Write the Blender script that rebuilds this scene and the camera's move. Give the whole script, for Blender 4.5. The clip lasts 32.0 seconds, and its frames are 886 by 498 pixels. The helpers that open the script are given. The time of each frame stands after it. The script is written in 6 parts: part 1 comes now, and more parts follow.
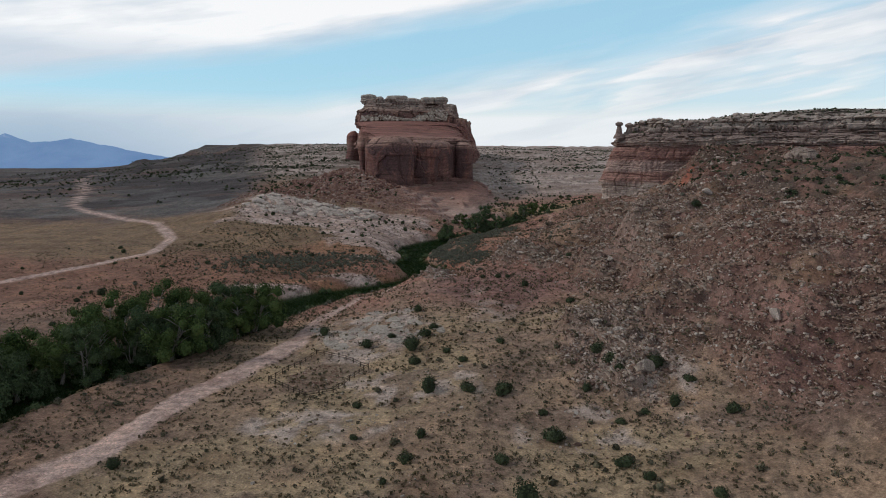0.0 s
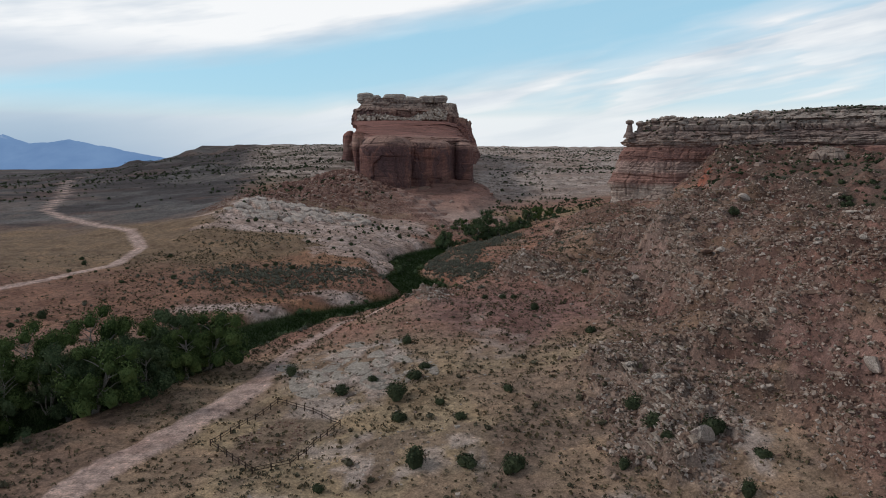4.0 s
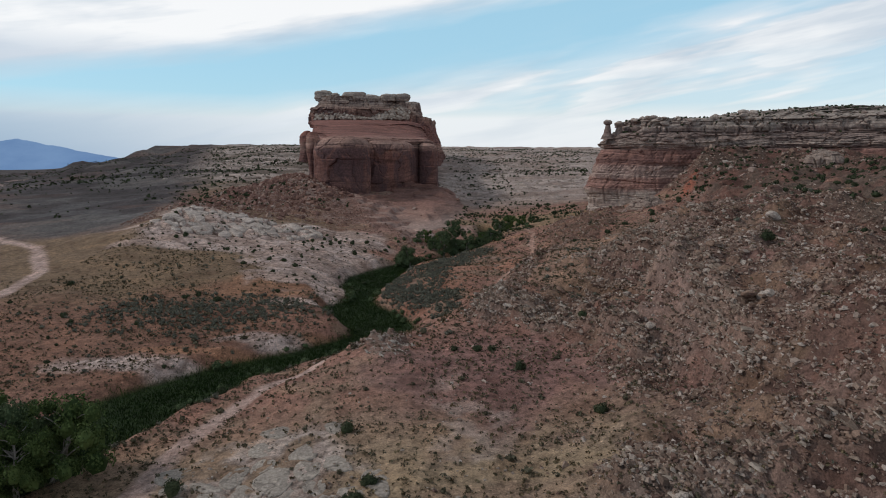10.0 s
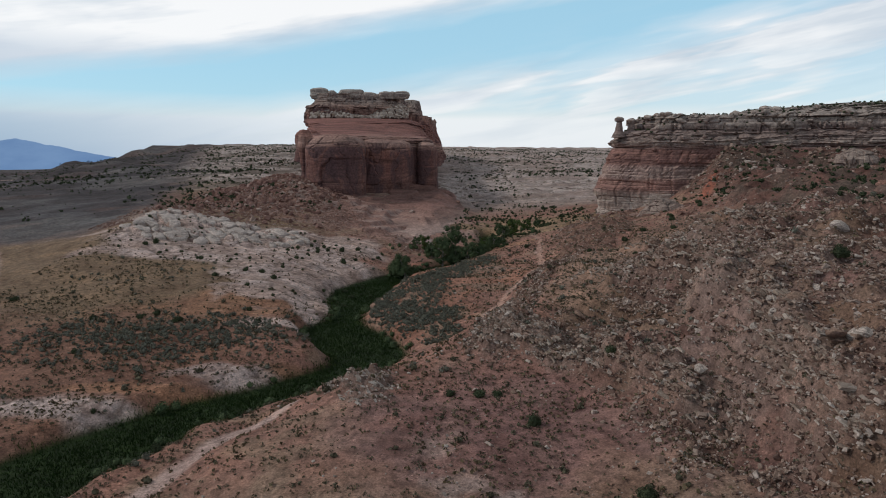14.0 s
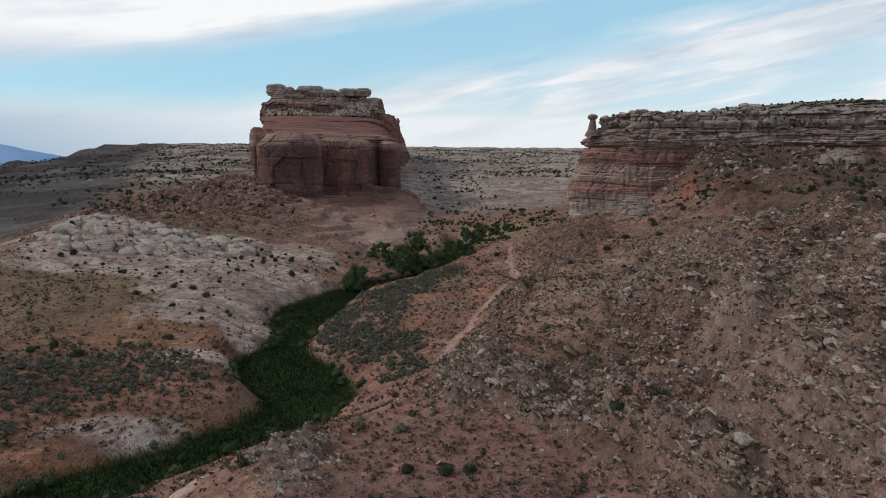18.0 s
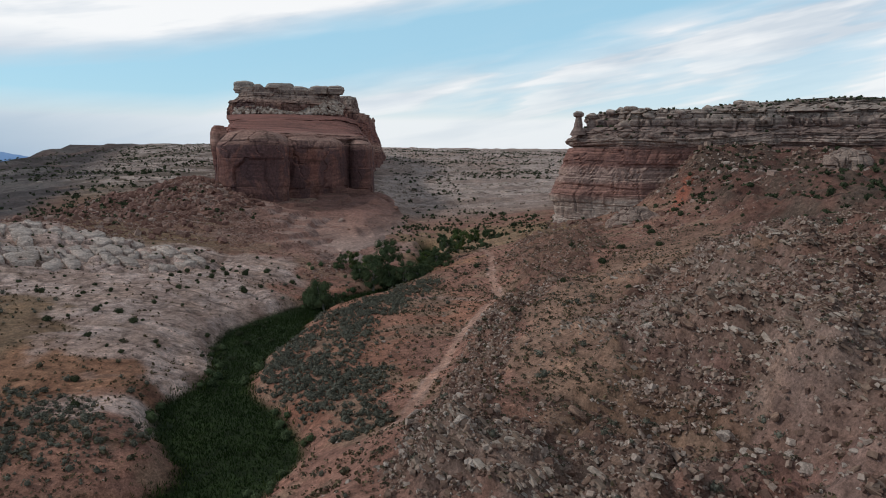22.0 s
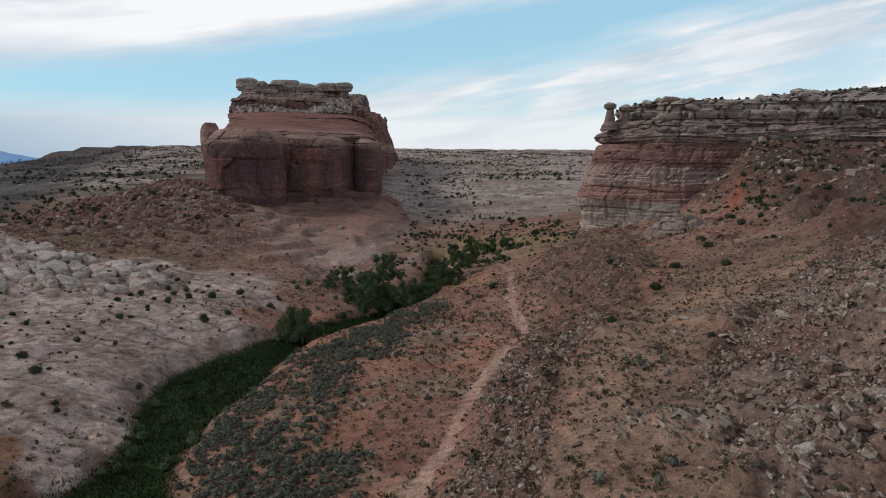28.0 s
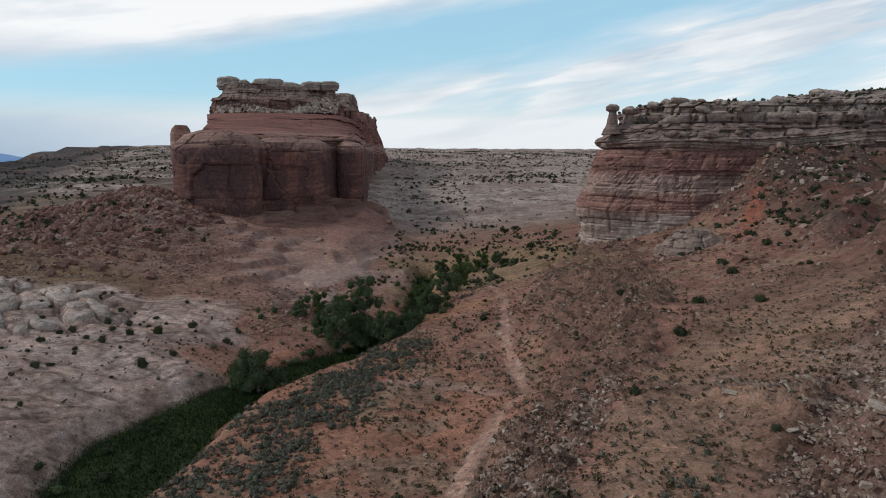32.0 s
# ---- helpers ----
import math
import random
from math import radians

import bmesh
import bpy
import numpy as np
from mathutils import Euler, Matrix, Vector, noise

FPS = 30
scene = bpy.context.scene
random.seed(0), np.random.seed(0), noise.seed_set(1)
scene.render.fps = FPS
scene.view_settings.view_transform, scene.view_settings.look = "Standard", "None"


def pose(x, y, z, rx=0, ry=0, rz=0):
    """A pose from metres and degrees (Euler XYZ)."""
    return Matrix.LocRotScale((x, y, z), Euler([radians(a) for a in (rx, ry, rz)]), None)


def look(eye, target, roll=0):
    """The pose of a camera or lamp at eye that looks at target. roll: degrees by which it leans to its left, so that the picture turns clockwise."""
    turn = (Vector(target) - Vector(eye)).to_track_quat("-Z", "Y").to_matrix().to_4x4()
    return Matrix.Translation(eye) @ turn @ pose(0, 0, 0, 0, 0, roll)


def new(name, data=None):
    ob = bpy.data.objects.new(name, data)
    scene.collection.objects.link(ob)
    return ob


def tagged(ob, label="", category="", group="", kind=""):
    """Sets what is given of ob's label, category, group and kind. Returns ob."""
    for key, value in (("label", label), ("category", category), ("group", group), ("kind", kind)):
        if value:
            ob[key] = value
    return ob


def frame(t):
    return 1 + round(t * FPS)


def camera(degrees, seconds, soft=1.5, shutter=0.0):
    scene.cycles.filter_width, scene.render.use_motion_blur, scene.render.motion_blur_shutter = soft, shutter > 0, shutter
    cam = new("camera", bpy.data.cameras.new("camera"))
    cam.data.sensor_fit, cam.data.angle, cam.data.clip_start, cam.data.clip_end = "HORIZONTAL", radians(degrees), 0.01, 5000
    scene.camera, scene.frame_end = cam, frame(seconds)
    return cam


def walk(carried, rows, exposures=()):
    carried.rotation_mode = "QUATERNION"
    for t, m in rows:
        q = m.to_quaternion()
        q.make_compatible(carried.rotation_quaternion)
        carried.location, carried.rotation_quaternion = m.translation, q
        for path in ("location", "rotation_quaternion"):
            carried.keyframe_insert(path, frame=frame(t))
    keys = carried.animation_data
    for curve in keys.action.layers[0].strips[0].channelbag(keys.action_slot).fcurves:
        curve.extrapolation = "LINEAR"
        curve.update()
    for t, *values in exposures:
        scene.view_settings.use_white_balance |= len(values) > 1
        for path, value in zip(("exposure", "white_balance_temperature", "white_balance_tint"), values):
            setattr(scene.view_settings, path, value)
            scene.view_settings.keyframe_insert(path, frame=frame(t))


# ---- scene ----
cam = camera(66.77, 32.0, 1.0)
# seconds, eye x, y, z, heading to the right of +y, pitch, roll
PATH = [
    (0.0, 0.00, 0.00, 50.00, 0.013, -8.034, -0.032),
    (0.5, 0.21, 4.21, 49.88, 0.019, -8.037, -0.022),
    (1.0, 0.42, 8.42, 49.76, 0.022, -8.033, -0.004),
    (1.5, 0.63, 12.65, 49.66, 0.023, -8.034, 0.019),
    (2.0, 0.82, 16.88, 49.57, 0.004, -8.039, 0.001),
    (2.5, 1.02, 21.09, 49.54, -0.027, -8.042, -0.014),
    (3.0, 1.21, 25.27, 49.58, -0.029, -8.009, -0.043),
    (3.5, 1.41, 29.39, 49.67, -0.039, -7.990, -0.065),
    (5.5, 2.02, 45.67, 50.57, -0.074, -7.937, -0.141),
    (6.0, 2.16, 49.53, 51.00, -0.061, -7.939, -0.114),
    (6.5, 2.33, 53.36, 51.39, -0.080, -7.904, -0.084),
    (7.0, 2.49, 57.15, 51.69, -0.090, -7.901, -0.078),
    (7.5, 2.62, 60.93, 51.87, -0.104, -7.948, -0.087),
    (8.0, 2.77, 64.73, 51.99, -0.076, -7.942, -0.097),
    (8.5, 2.92, 68.54, 52.05, 0.474, -7.980, -0.104),
    (9.0, 3.11, 72.37, 52.06, 0.856, -7.989, -0.090),
    (9.5, 3.34, 76.23, 52.06, 2.434, -7.994, -0.074),
    (10.0, 3.60, 80.11, 52.03, 2.935, -8.004, -0.071),
    (10.5, 3.91, 84.01, 51.96, 2.909, -8.004, -0.054),
    (11.0, 4.25, 87.90, 51.88, 2.879, -8.011, -0.035),
    (11.5, 4.63, 91.78, 51.79, 2.866, -8.000, -0.030),
    (12.0, 5.05, 95.65, 51.67, 2.833, -7.982, -0.050),
    (12.5, 5.48, 99.49, 51.53, 2.810, -7.968, -0.030),
    (13.0, 5.89, 103.32, 51.39, 2.775, -7.965, -0.035),
    (13.5, 6.26, 107.14, 51.27, 2.795, -7.962, -0.006),
    (15.5, 7.62, 122.44, 50.90, 3.437, -7.912, 0.060),
    (16.0, 7.99, 126.21, 50.82, 4.320, -7.906, 0.085),
    (16.5, 8.37, 130.00, 50.76, 4.589, -7.896, 0.117),
    (17.0, 8.78, 133.83, 50.74, 4.569, -7.909, 0.118),
    (17.5, 9.23, 137.66, 50.72, 4.933, -7.910, 0.110),
    (18.0, 9.71, 141.45, 50.68, 5.811, -7.934, 0.130),
    (18.5, 10.22, 145.19, 50.60, 5.962, -7.942, 0.125),
    (19.0, 10.75, 148.91, 50.50, 6.092, -7.930, 0.147),
    (19.5, 11.30, 152.63, 50.40, 6.952, -7.929, 0.176),
    (20.0, 11.86, 156.40, 50.33, 7.470, -7.912, 0.161),
    (20.5, 12.46, 160.19, 50.27, 7.460, -7.904, 0.134),
    (21.0, 13.13, 164.01, 50.25, 7.449, -7.883, 0.164),
    (21.5, 13.85, 167.86, 50.22, 7.442, -7.862, 0.154),
    (22.0, 14.60, 171.69, 50.18, 7.677, -7.832, 0.177),
    (22.5, 15.34, 175.49, 50.11, 7.720, -7.809, 0.172),
    (23.0, 16.07, 179.27, 49.98, 7.705, -7.790, 0.169),
    (23.5, 16.78, 183.04, 49.79, 7.702, -7.766, 0.121),
    (24.0, 17.46, 186.81, 49.58, 7.678, -7.739, 0.084),
    (24.5, 18.14, 190.60, 49.38, 7.704, -7.701, 0.073),
    (26.5, 20.87, 205.70, 48.76, 7.677, -7.661, -0.003),
    (27.0, 21.63, 209.40, 48.69, 7.381, -7.674, 0.021),
    (27.5, 22.40, 213.08, 48.66, 6.263, -7.684, 0.013),
    (28.0, 23.15, 216.72, 48.71, 6.246, -7.688, -0.018),
    (28.5, 23.89, 220.33, 48.87, 6.230, -7.697, -0.052),
    (29.0, 24.63, 223.94, 49.17, 6.203, -7.703, -0.106),
    (29.5, 25.38, 227.53, 49.59, 6.194, -7.707, -0.189),
    (30.0, 26.12, 231.10, 50.10, 6.170, -7.726, -0.225),
    (30.5, 26.84, 234.65, 50.66, 6.160, -7.755, -0.241),
    (31.0, 27.58, 238.19, 51.26, 6.358, -7.750, -0.181),
    (31.5, 28.32, 241.73, 51.88, 6.596, -7.783, -0.144),
    (32.0, 29.07, 245.27, 52.51, 6.820, -7.831, -0.091),
]


def flight(x, y, z, heading, pitch, roll):
    a, b = radians(heading), radians(pitch)
    d = Vector((math.sin(a) * math.cos(b), math.cos(a) * math.cos(b), math.sin(b)))
    return look((x, y, z), Vector((x, y, z)) + d * 100, roll)


walk(cam, [(t, flight(*r)) for t, *r in PATH])
# ---- end of path ----

# ---- world, sun ----
SUN_EL, SUN_AZ = 37.0, -84.0  # degrees; azimuth to the right of +y
sun = new("sun", bpy.data.lights.new("sun", "SUN"))
sun.data.energy, sun.data.angle, sun.data.color = 1.12, radians(10), (1.0, 0.95, 0.89)
sun.matrix_world = look((0, 0, 0), (-math.sin(radians(SUN_AZ)) * math.cos(radians(SUN_EL)), -math.cos(radians(SUN_AZ)) * math.cos(radians(SUN_EL)), -math.sin(radians(SUN_EL))))

world = bpy.data.worlds.new("sky")
scene.world = world
world.use_nodes = True


class Nodes:
    """A short way to write a node tree."""

    def __init__(self, tree):
        self.tree = tree
        tree.nodes.clear()

    def add(self, kind, values=None, **sets):
        n = self.tree.nodes.new(kind)
        for k, v in sets.items():
            setattr(n, k, v)
        for k, v in (values or {}).items():
            if isinstance(v, bpy.types.NodeSocket):
                self.tree.links.new(v, n.inputs[k])
            else:
                n.inputs[k].default_value = v
        return n

    def math(self, op, a, b=0.0, c=0.0):
        return self.add("ShaderNodeMath", {0: a, 1: b, 2: c}, operation=op).outputs[0]

    def mix(self, fac, a, b, blend="MIX"):
        n = self.add("ShaderNodeMix", {0: fac, 6: a, 7: b}, data_type="RGBA", blend_type=blend)
        return n.outputs[2]

    def ramp(self, fac, stops, interp="LINEAR"):
        n = self.add("ShaderNodeValToRGB", {0: fac})
        n.color_ramp.interpolation = interp
        el = n.color_ramp.elements
        while len(el) < len(stops):
            el.new(0.5)
        for e, (p, c) in zip(el, stops):
            e.position = p
            e.color = (*c, 1) if isinstance(c, tuple) else (c, c, c, 1)
        return n.outputs[0]

    def noise(self, vec, scale, detail=4, rough=0.55, dist=0.0):
        return self.add("ShaderNodeTexNoise", {"Vector": vec, "Scale": scale, "Detail": detail, "Roughness": rough, "Distortion": dist}).outputs[0]

    def link(self, a, b):
        self.tree.links.new(a, b)


def build_sky():
    t = Nodes(world.node_tree)
    d = t.add("ShaderNodeTexCoord").outputs["Generated"]
    s = t.add("ShaderNodeSeparateXYZ", {0: d})
    az = t.math("ARCTAN2", s.outputs[0], s.outputs[1])
    el = t.math("ARCSINE", s.outputs[2])
    sky = t.add("ShaderNodeTexSky", sky_type="NISHITA", sun_disc=False, sun_elevation=radians(SUN_EL), sun_rotation=radians(SUN_AZ), air_density=1.0, dust_density=0.1, ozone_density=2.0)
    # long banks of high cloud, slanting up to the right
    a = t.math("SUBTRACT", el, t.math("MULTIPLY", az, 0.163))
    soft = t.add("ShaderNodeCombineXYZ", {0: t.math("MULTIPLY", az, 3.2), 1: t.math("MULTIPLY", a, 13.0), 2: 0.9}).outputs[0]
    along = t.add("ShaderNodeCombineXYZ", {0: t.math("MULTIPLY", az, 4.0), 1: t.math("MULTIPLY", a, 26.0), 2: 0.4}).outputs[0]
    fine = t.add("ShaderNodeCombineXYZ", {0: t.math("MULTIPLY", az, 9.0), 1: t.math("MULTIPLY", a, 55.0), 2: 2.0}).outputs[0]
    n1 = t.noise(soft, 1.0, 3, 0.5, 0.3)
    n2 = t.noise(fine, 1.0, 4, 0.55, 0.5)
    wob = t.math("ADD", t.math("MULTIPLY", t.math("SUBTRACT", n1, 0.5), 0.05), t.math("MULTIPLY", t.math("SUBTRACT", n2, 0.5), 0.016))
    aw = t.math("MULTIPLY", t.math("ADD", a, wob), 2.0)
    cover = t.ramp(aw, [(0.0, 0.88), (0.06, 0.82), (0.10, 0.78), (0.135, 0.95), (0.17, 0.9), (0.21, 0.42), (0.25, 0.12), (0.34, 0.06), (0.385, 0.55), (0.42, 0.93), (0.75, 0.92), (1.0, 0.5)])
    # a clearer lane between the two lower banks
    lane = t.math("MULTIPLY", t.ramp(t.math("ADD", t.math("MULTIPLY", az, 0.5), 0.5), [(0.45, 0.0), (0.62, 1.0)]), t.ramp(t.noise(along, 1.3, 3, 0.5), [(0.46, 0.0), (0.6, 0.5)]))
    cover = t.math("MULTIPLY", cover, t.math("SUBTRACT", 1.0, lane))
    shade = t.noise(along, 1.1, 4, 0.55)
    white = t.mix(t.ramp(shade, [(0.36, 0.0), (0.58, 1.0)]), (0.62, 0.68, 0.745, 1), (0.91, 0.915, 0.92, 1))
    low = t.ramp(el, [(0.0, 1.0), (0.04, 0.8), (0.09, 0.3), (0.13, 0.0)])
    white = t.mix(t.math("MULTIPLY", low, 0.8), white, (0.72, 0.775, 0.835, 1))
    left = t.ramp(t.math("ADD", t.math("MULTIPLY", az, 0.5), 0.5), [(0.24, 1.0), (0.47, 0.0)])
    white = t.mix(t.math("MULTIPLY", left, low), white, (0.28, 0.41, 0.57, 1))
    band = t.math("MULTIPLY", left, t.ramp(t.math("ADD", el, t.math("MULTIPLY", t.math("SUBTRACT", n1, 0.5), 0.03)), [(0.085, 0.0), (0.105, 0.75), (0.135, 0.75), (0.16, 0.0)]))
    white = t.mix(band, white, (0.50, 0.58, 0.68, 1))
    low_cover = t.ramp(el, [(0.0, 0.95), (0.05, 0.9), (0.09, 0.0)])
    cover = t.math("MAXIMUM", cover, low_cover)
    high = t.ramp(el, [(0.24, 0.0), (0.45, 1.0)])
    white = t.mix(high, white, (0.25, 0.24, 0.235, 1))
    cover = t.math("MAXIMUM", cover, t.math("MULTIPLY", high, 0.75))
    thick = cover
    veil = t.math("MULTIPLY", t.math("SUBTRACT", 1.0, high), 0.72)
    cover = t.math("MAXIMUM", cover, veil)
    white = t.mix(t.ramp(thick, [(0.08, 1.0), (0.5, 0.45), (0.85, 0.0)]), white, (0.38, 0.67, 0.84, 1))
    b1 = t.add("ShaderNodeBackground", {0: sky.outputs[0], 1: 0.105})
    b2 = t.add("ShaderNodeBackground", {0: white, 1: 1.07})
    m = t.add("ShaderNodeMixShader", {0: cover, 1: b1.outputs[0], 2: b2.outputs[0]})
    t.link(m.outputs[0], t.add("ShaderNodeOutputWorld").inputs[0])


build_sky()


# ---- noise and mesh helpers ----
def lattice(ix, iy, iz, seed):
    h = (ix * 374761393 + iy * 668265263 + iz * 2147483647 + seed * 1274126177) & 0x7FFFFFFF
    h = ((h ^ (h >> 13)) * 1274126177) & 0x7FFFFFFF
    return ((h ^ (h >> 16)) & 0xFFFF) / 65535.0


def vnoise(x, y, z=0.0, seed=0):
    """Smooth noise in 0 to 1 at arrays of places."""
    x, y, z = np.broadcast_arrays(np.asarray(x, float), np.asarray(y, float), np.asarray(z, float))
    ix, iy, iz = (np.floor(v).astype(np.int64) for v in (x, y, z))
    fx, fy, fz = x - ix, y - iy, z - iz
    fx, fy, fz = (v * v * (3 - 2 * v) for v in (fx, fy, fz))
    out = 0
    for c in range(8):
        a, b, e = c & 1, (c >> 1) & 1, c >> 2
        w = (fx if a else 1 - fx) * (fy if b else 1 - fy) * (fz if e else 1 - fz)
        out = out + w * lattice(ix + a, iy + b, iz + e, seed)
    return out


def fbm(x, y, z=0.0, octaves=4, seed=0, gain=0.5):
    s, a, tot, k = 0, 1.0, 0.0, 1.0
    for o in range(octaves):
        s = s + a * vnoise(np.asarray(x) * k, np.asarray(y) * k, np.asarray(z) * k, seed + o * 17)
        tot, a, k = tot + a, a * gain, k * 2.03
    return s / tot


def step(x, a, b):
    v = np.clip((x - a) / (b - a), 0, 1)
    return v * v * (3 - 2 * v)


def grid_mesh(name, verts, quads, smooth=True):
    me = bpy.data.meshes.new(name)
    verts, quads = np.asarray(verts, np.float32), np.asarray(quads, np.int32)
    k = quads.shape[1]
    me.vertices.add(len(verts))
    me.vertices.foreach_set("co", verts.ravel())
    me.loops.add(quads.size)
    me.loops.foreach_set("vertex_index", quads.ravel())
    me.polygons.add(len(quads))
    me.polygons.foreach_set("loop_start", np.arange(0, quads.size, k, dtype=np.int32))
    me.polygons.foreach_set("use_smooth", np.full(len(quads), smooth))
    me.update(calc_edges=True)
    return me


def tint(me, colours, name="soil"):
    at = me.color_attributes.new(name, "FLOAT_COLOR", "POINT")
    c = np.ones((len(me.vertices), 4), np.float32)
    c[:, :3] = colours
    at.data.foreach_set("color", c.ravel())


# ---- materials ----
def material(name, rough=0.9):
    m = bpy.data.materials.new(name)
    m.use_nodes = True
    t = Nodes(m.node_tree)
    out = t.add("ShaderNodeOutputMaterial")
    p = t.add("ShaderNodeBsdfPrincipled", {"Roughness": rough, "Specular IOR Level": 0.25})
    t.link(p.outputs[0], out.inputs[0])
    return m, t, p


def ground_material():
    m, t, p = material("desert soil", 0.95)
    pos = t.add("ShaderNodeNewGeometry").outputs["Position"]
    base = t.add("ShaderNodeVertexColor", layer_name="soil").outputs[0]
    n1 = t.noise(pos, 0.55, 6, 0.7)
    n2 = t.noise(pos, 0.09, 5, 0.6)
    n3 = t.noise(pos, 3.0, 5, 0.75)
    c = t.mix(1.0, base, t.ramp(n1, [(0.36, 0.62), (0.5, 1.0), (0.62, 1.28)]), "MULTIPLY")
    c = t.mix(1.0, c, t.ramp(n2, [(0.36, (0.76, 0.71, 0.69)), (0.5, (1.0, 1.0, 1.0)), (0.64, (1.22, 1.17, 1.12))]), "MULTIPLY")
    c = t.mix(0.8, c, t.ramp(n3, [(0.38, 0.6), (0.5, 1.0), (0.62, 1.35)]), "MULTIPLY")
    # gravel and chips: each grain its own shade
    for scale, size in ((0.9, 0.34), (2.1, 0.36)):
        v = t.add("ShaderNodeTexVoronoi", {"Vector": pos, "Scale": scale, "Randomness": 1.0})
        grain = t.ramp(v.outputs["Distance"], [(size - 0.1, 1.0), (size, 0.0)])
        shade = t.ramp(t.add("ShaderNodeSeparateColor", {0: v.outputs["Color"]}).outputs[0], [(0.0, 0.42), (0.3, 0.75), (0.55, 1.0), (0.8, 1.3), (1.0, 1.75)])
        some = t.ramp(t.noise(pos, 0.16, 3, 0.6), [(0.42, 0.25), (0.58, 0.8)])
        c = t.mix(t.math("MULTIPLY", grain, some), c, t.mix(1.0, c, shade, "MULTIPLY"))
    t.link(c, p.inputs["Base Color"])
    h = t.math("ADD", t.math("MULTIPLY", n1, 0.7), t.math("MULTIPLY", n3, 0.3))
    t.link(t.add("ShaderNodeBump", {"Strength": 0.8, "Distance": 0.6, "Height": h}).outputs[0], p.inputs["Normal"])
    return m


def rock_material(name, stops, band=0.35, dirt=(0.16, 0.09, 0.075), streak=0.5, scale=1.0, bump=0.8, varnish=0.5, warp=9.0):
    """Layered sandstone: colour by height with wavering beds, dark varnish streaks down the faces and grain."""
    m, t, p = material(name, 0.92)
    g = t.add("ShaderNodeNewGeometry")
    pos = g.outputs["Position"]
    s = t.add("ShaderNodeSeparateXYZ", {0: pos})
    drift = t.noise(pos, 0.03 * scale, 4, 0.55)
    z = t.math("ADD", s.outputs[2], t.math("MULTIPLY", t.math("SUBTRACT", drift, 0.5), warp))
    lo, hi = stops[0][0], stops[-1][0]
    c = t.ramp(t.math("DIVIDE", t.math("SUBTRACT", z, lo), hi - lo), [((h - lo) / (hi - lo), col) for h, col in stops])
    beds = t.add("ShaderNodeCombineXYZ", {0: t.math("MULTIPLY", s.outputs[0], 0.012), 1: t.math("MULTIPLY", s.outputs[1], 0.012), 2: t.math("MULTIPLY", z, band)}).outputs[0]
    b = t.noise(beds, 1.6 * scale, 4, 0.7)
    c = t.mix(0.75, c, t.ramp(b, [(0.36, 0.45), (0.47, 0.95), (0.53, 1.05), (0.64, 1.5)]), "MULTIPLY")
    fall = t.add("ShaderNodeCombineXYZ", {0: t.math("MULTIPLY", s.outputs[0], 0.11), 1: t.math("MULTIPLY", s.outputs[1], 0.11), 2: t.math("MULTIPLY", s.outputs[2], 0.02)}).outputs[0]
    v = t.noise(fall, 0.45 * scale, 5, 0.62, 0.6)
    nz = t.add("ShaderNodeSeparateXYZ", {0: g.outputs["Normal"]}).outputs[2]
    steep = t.ramp(nz, [(0.2, 1.0), (0.6, 0.0)])
    f = t.math("MULTIPLY", t.math("MULTIPLY", t.ramp(v, [(0.45, 0.0), (0.56, 1.0)]), steep), streak)
    c = t.mix(f, c, (*dirt, 1))
    wide = t.add("ShaderNodeCombineXYZ", {0: t.math("MULTIPLY", s.outputs[0], 0.045), 1: t.math("MULTIPLY", s.outputs[1], 0.045), 2: t.math("MULTIPLY", s.outputs[2], 0.03)}).outputs[0]
    patch = t.ramp(t.noise(wide, 1.0 * scale, 4, 0.55, 0.8), [(0.47, 0.0), (0.53, 1.0)])
    c = t.mix(t.math("MULTIPLY", t.math("MULTIPLY", patch, steep), varnish), c, t.mix(0.7, c, (0.095, 0.058, 0.062, 1)))
    n = t.noise(pos, 0.7 * scale, 6, 0.68)
    c = t.mix(0.7, c, t.ramp(n, [(0.36, 0.55), (0.5, 1.0), (0.63, 1.4)]), "MULTIPLY")
    t.link(c, p.inputs["Base Color"])
    h = t.math("ADD", t.math("MULTIPLY", n, 0.6), t.math("MULTIPLY", b, 0.5))
    t.link(t.add("ShaderNodeBump", {"Strength": bump, "Distance": 1.2 / scale, "Height": h}).outputs[0], p.inputs["Normal"])
    return m


def haze_material(name, col, col2):
    """A far backdrop: it glows, with the haze of miles of air painted in."""
    m = bpy.data.materials.new(name)
    m.use_nodes = True
    t = Nodes(m.node_tree)
    pos = t.add("ShaderNodeNewGeometry").outputs["Position"]
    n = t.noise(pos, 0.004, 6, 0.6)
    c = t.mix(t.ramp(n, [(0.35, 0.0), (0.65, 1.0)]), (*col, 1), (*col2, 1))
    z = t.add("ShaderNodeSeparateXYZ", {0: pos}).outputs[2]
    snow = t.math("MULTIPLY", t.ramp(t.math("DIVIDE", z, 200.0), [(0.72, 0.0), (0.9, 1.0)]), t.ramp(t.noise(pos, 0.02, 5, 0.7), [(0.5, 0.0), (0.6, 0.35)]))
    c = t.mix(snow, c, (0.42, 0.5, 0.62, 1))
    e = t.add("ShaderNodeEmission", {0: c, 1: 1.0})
    t.link(e.outputs[0], t.add("ShaderNodeOutputMaterial").inputs[0])
    return m


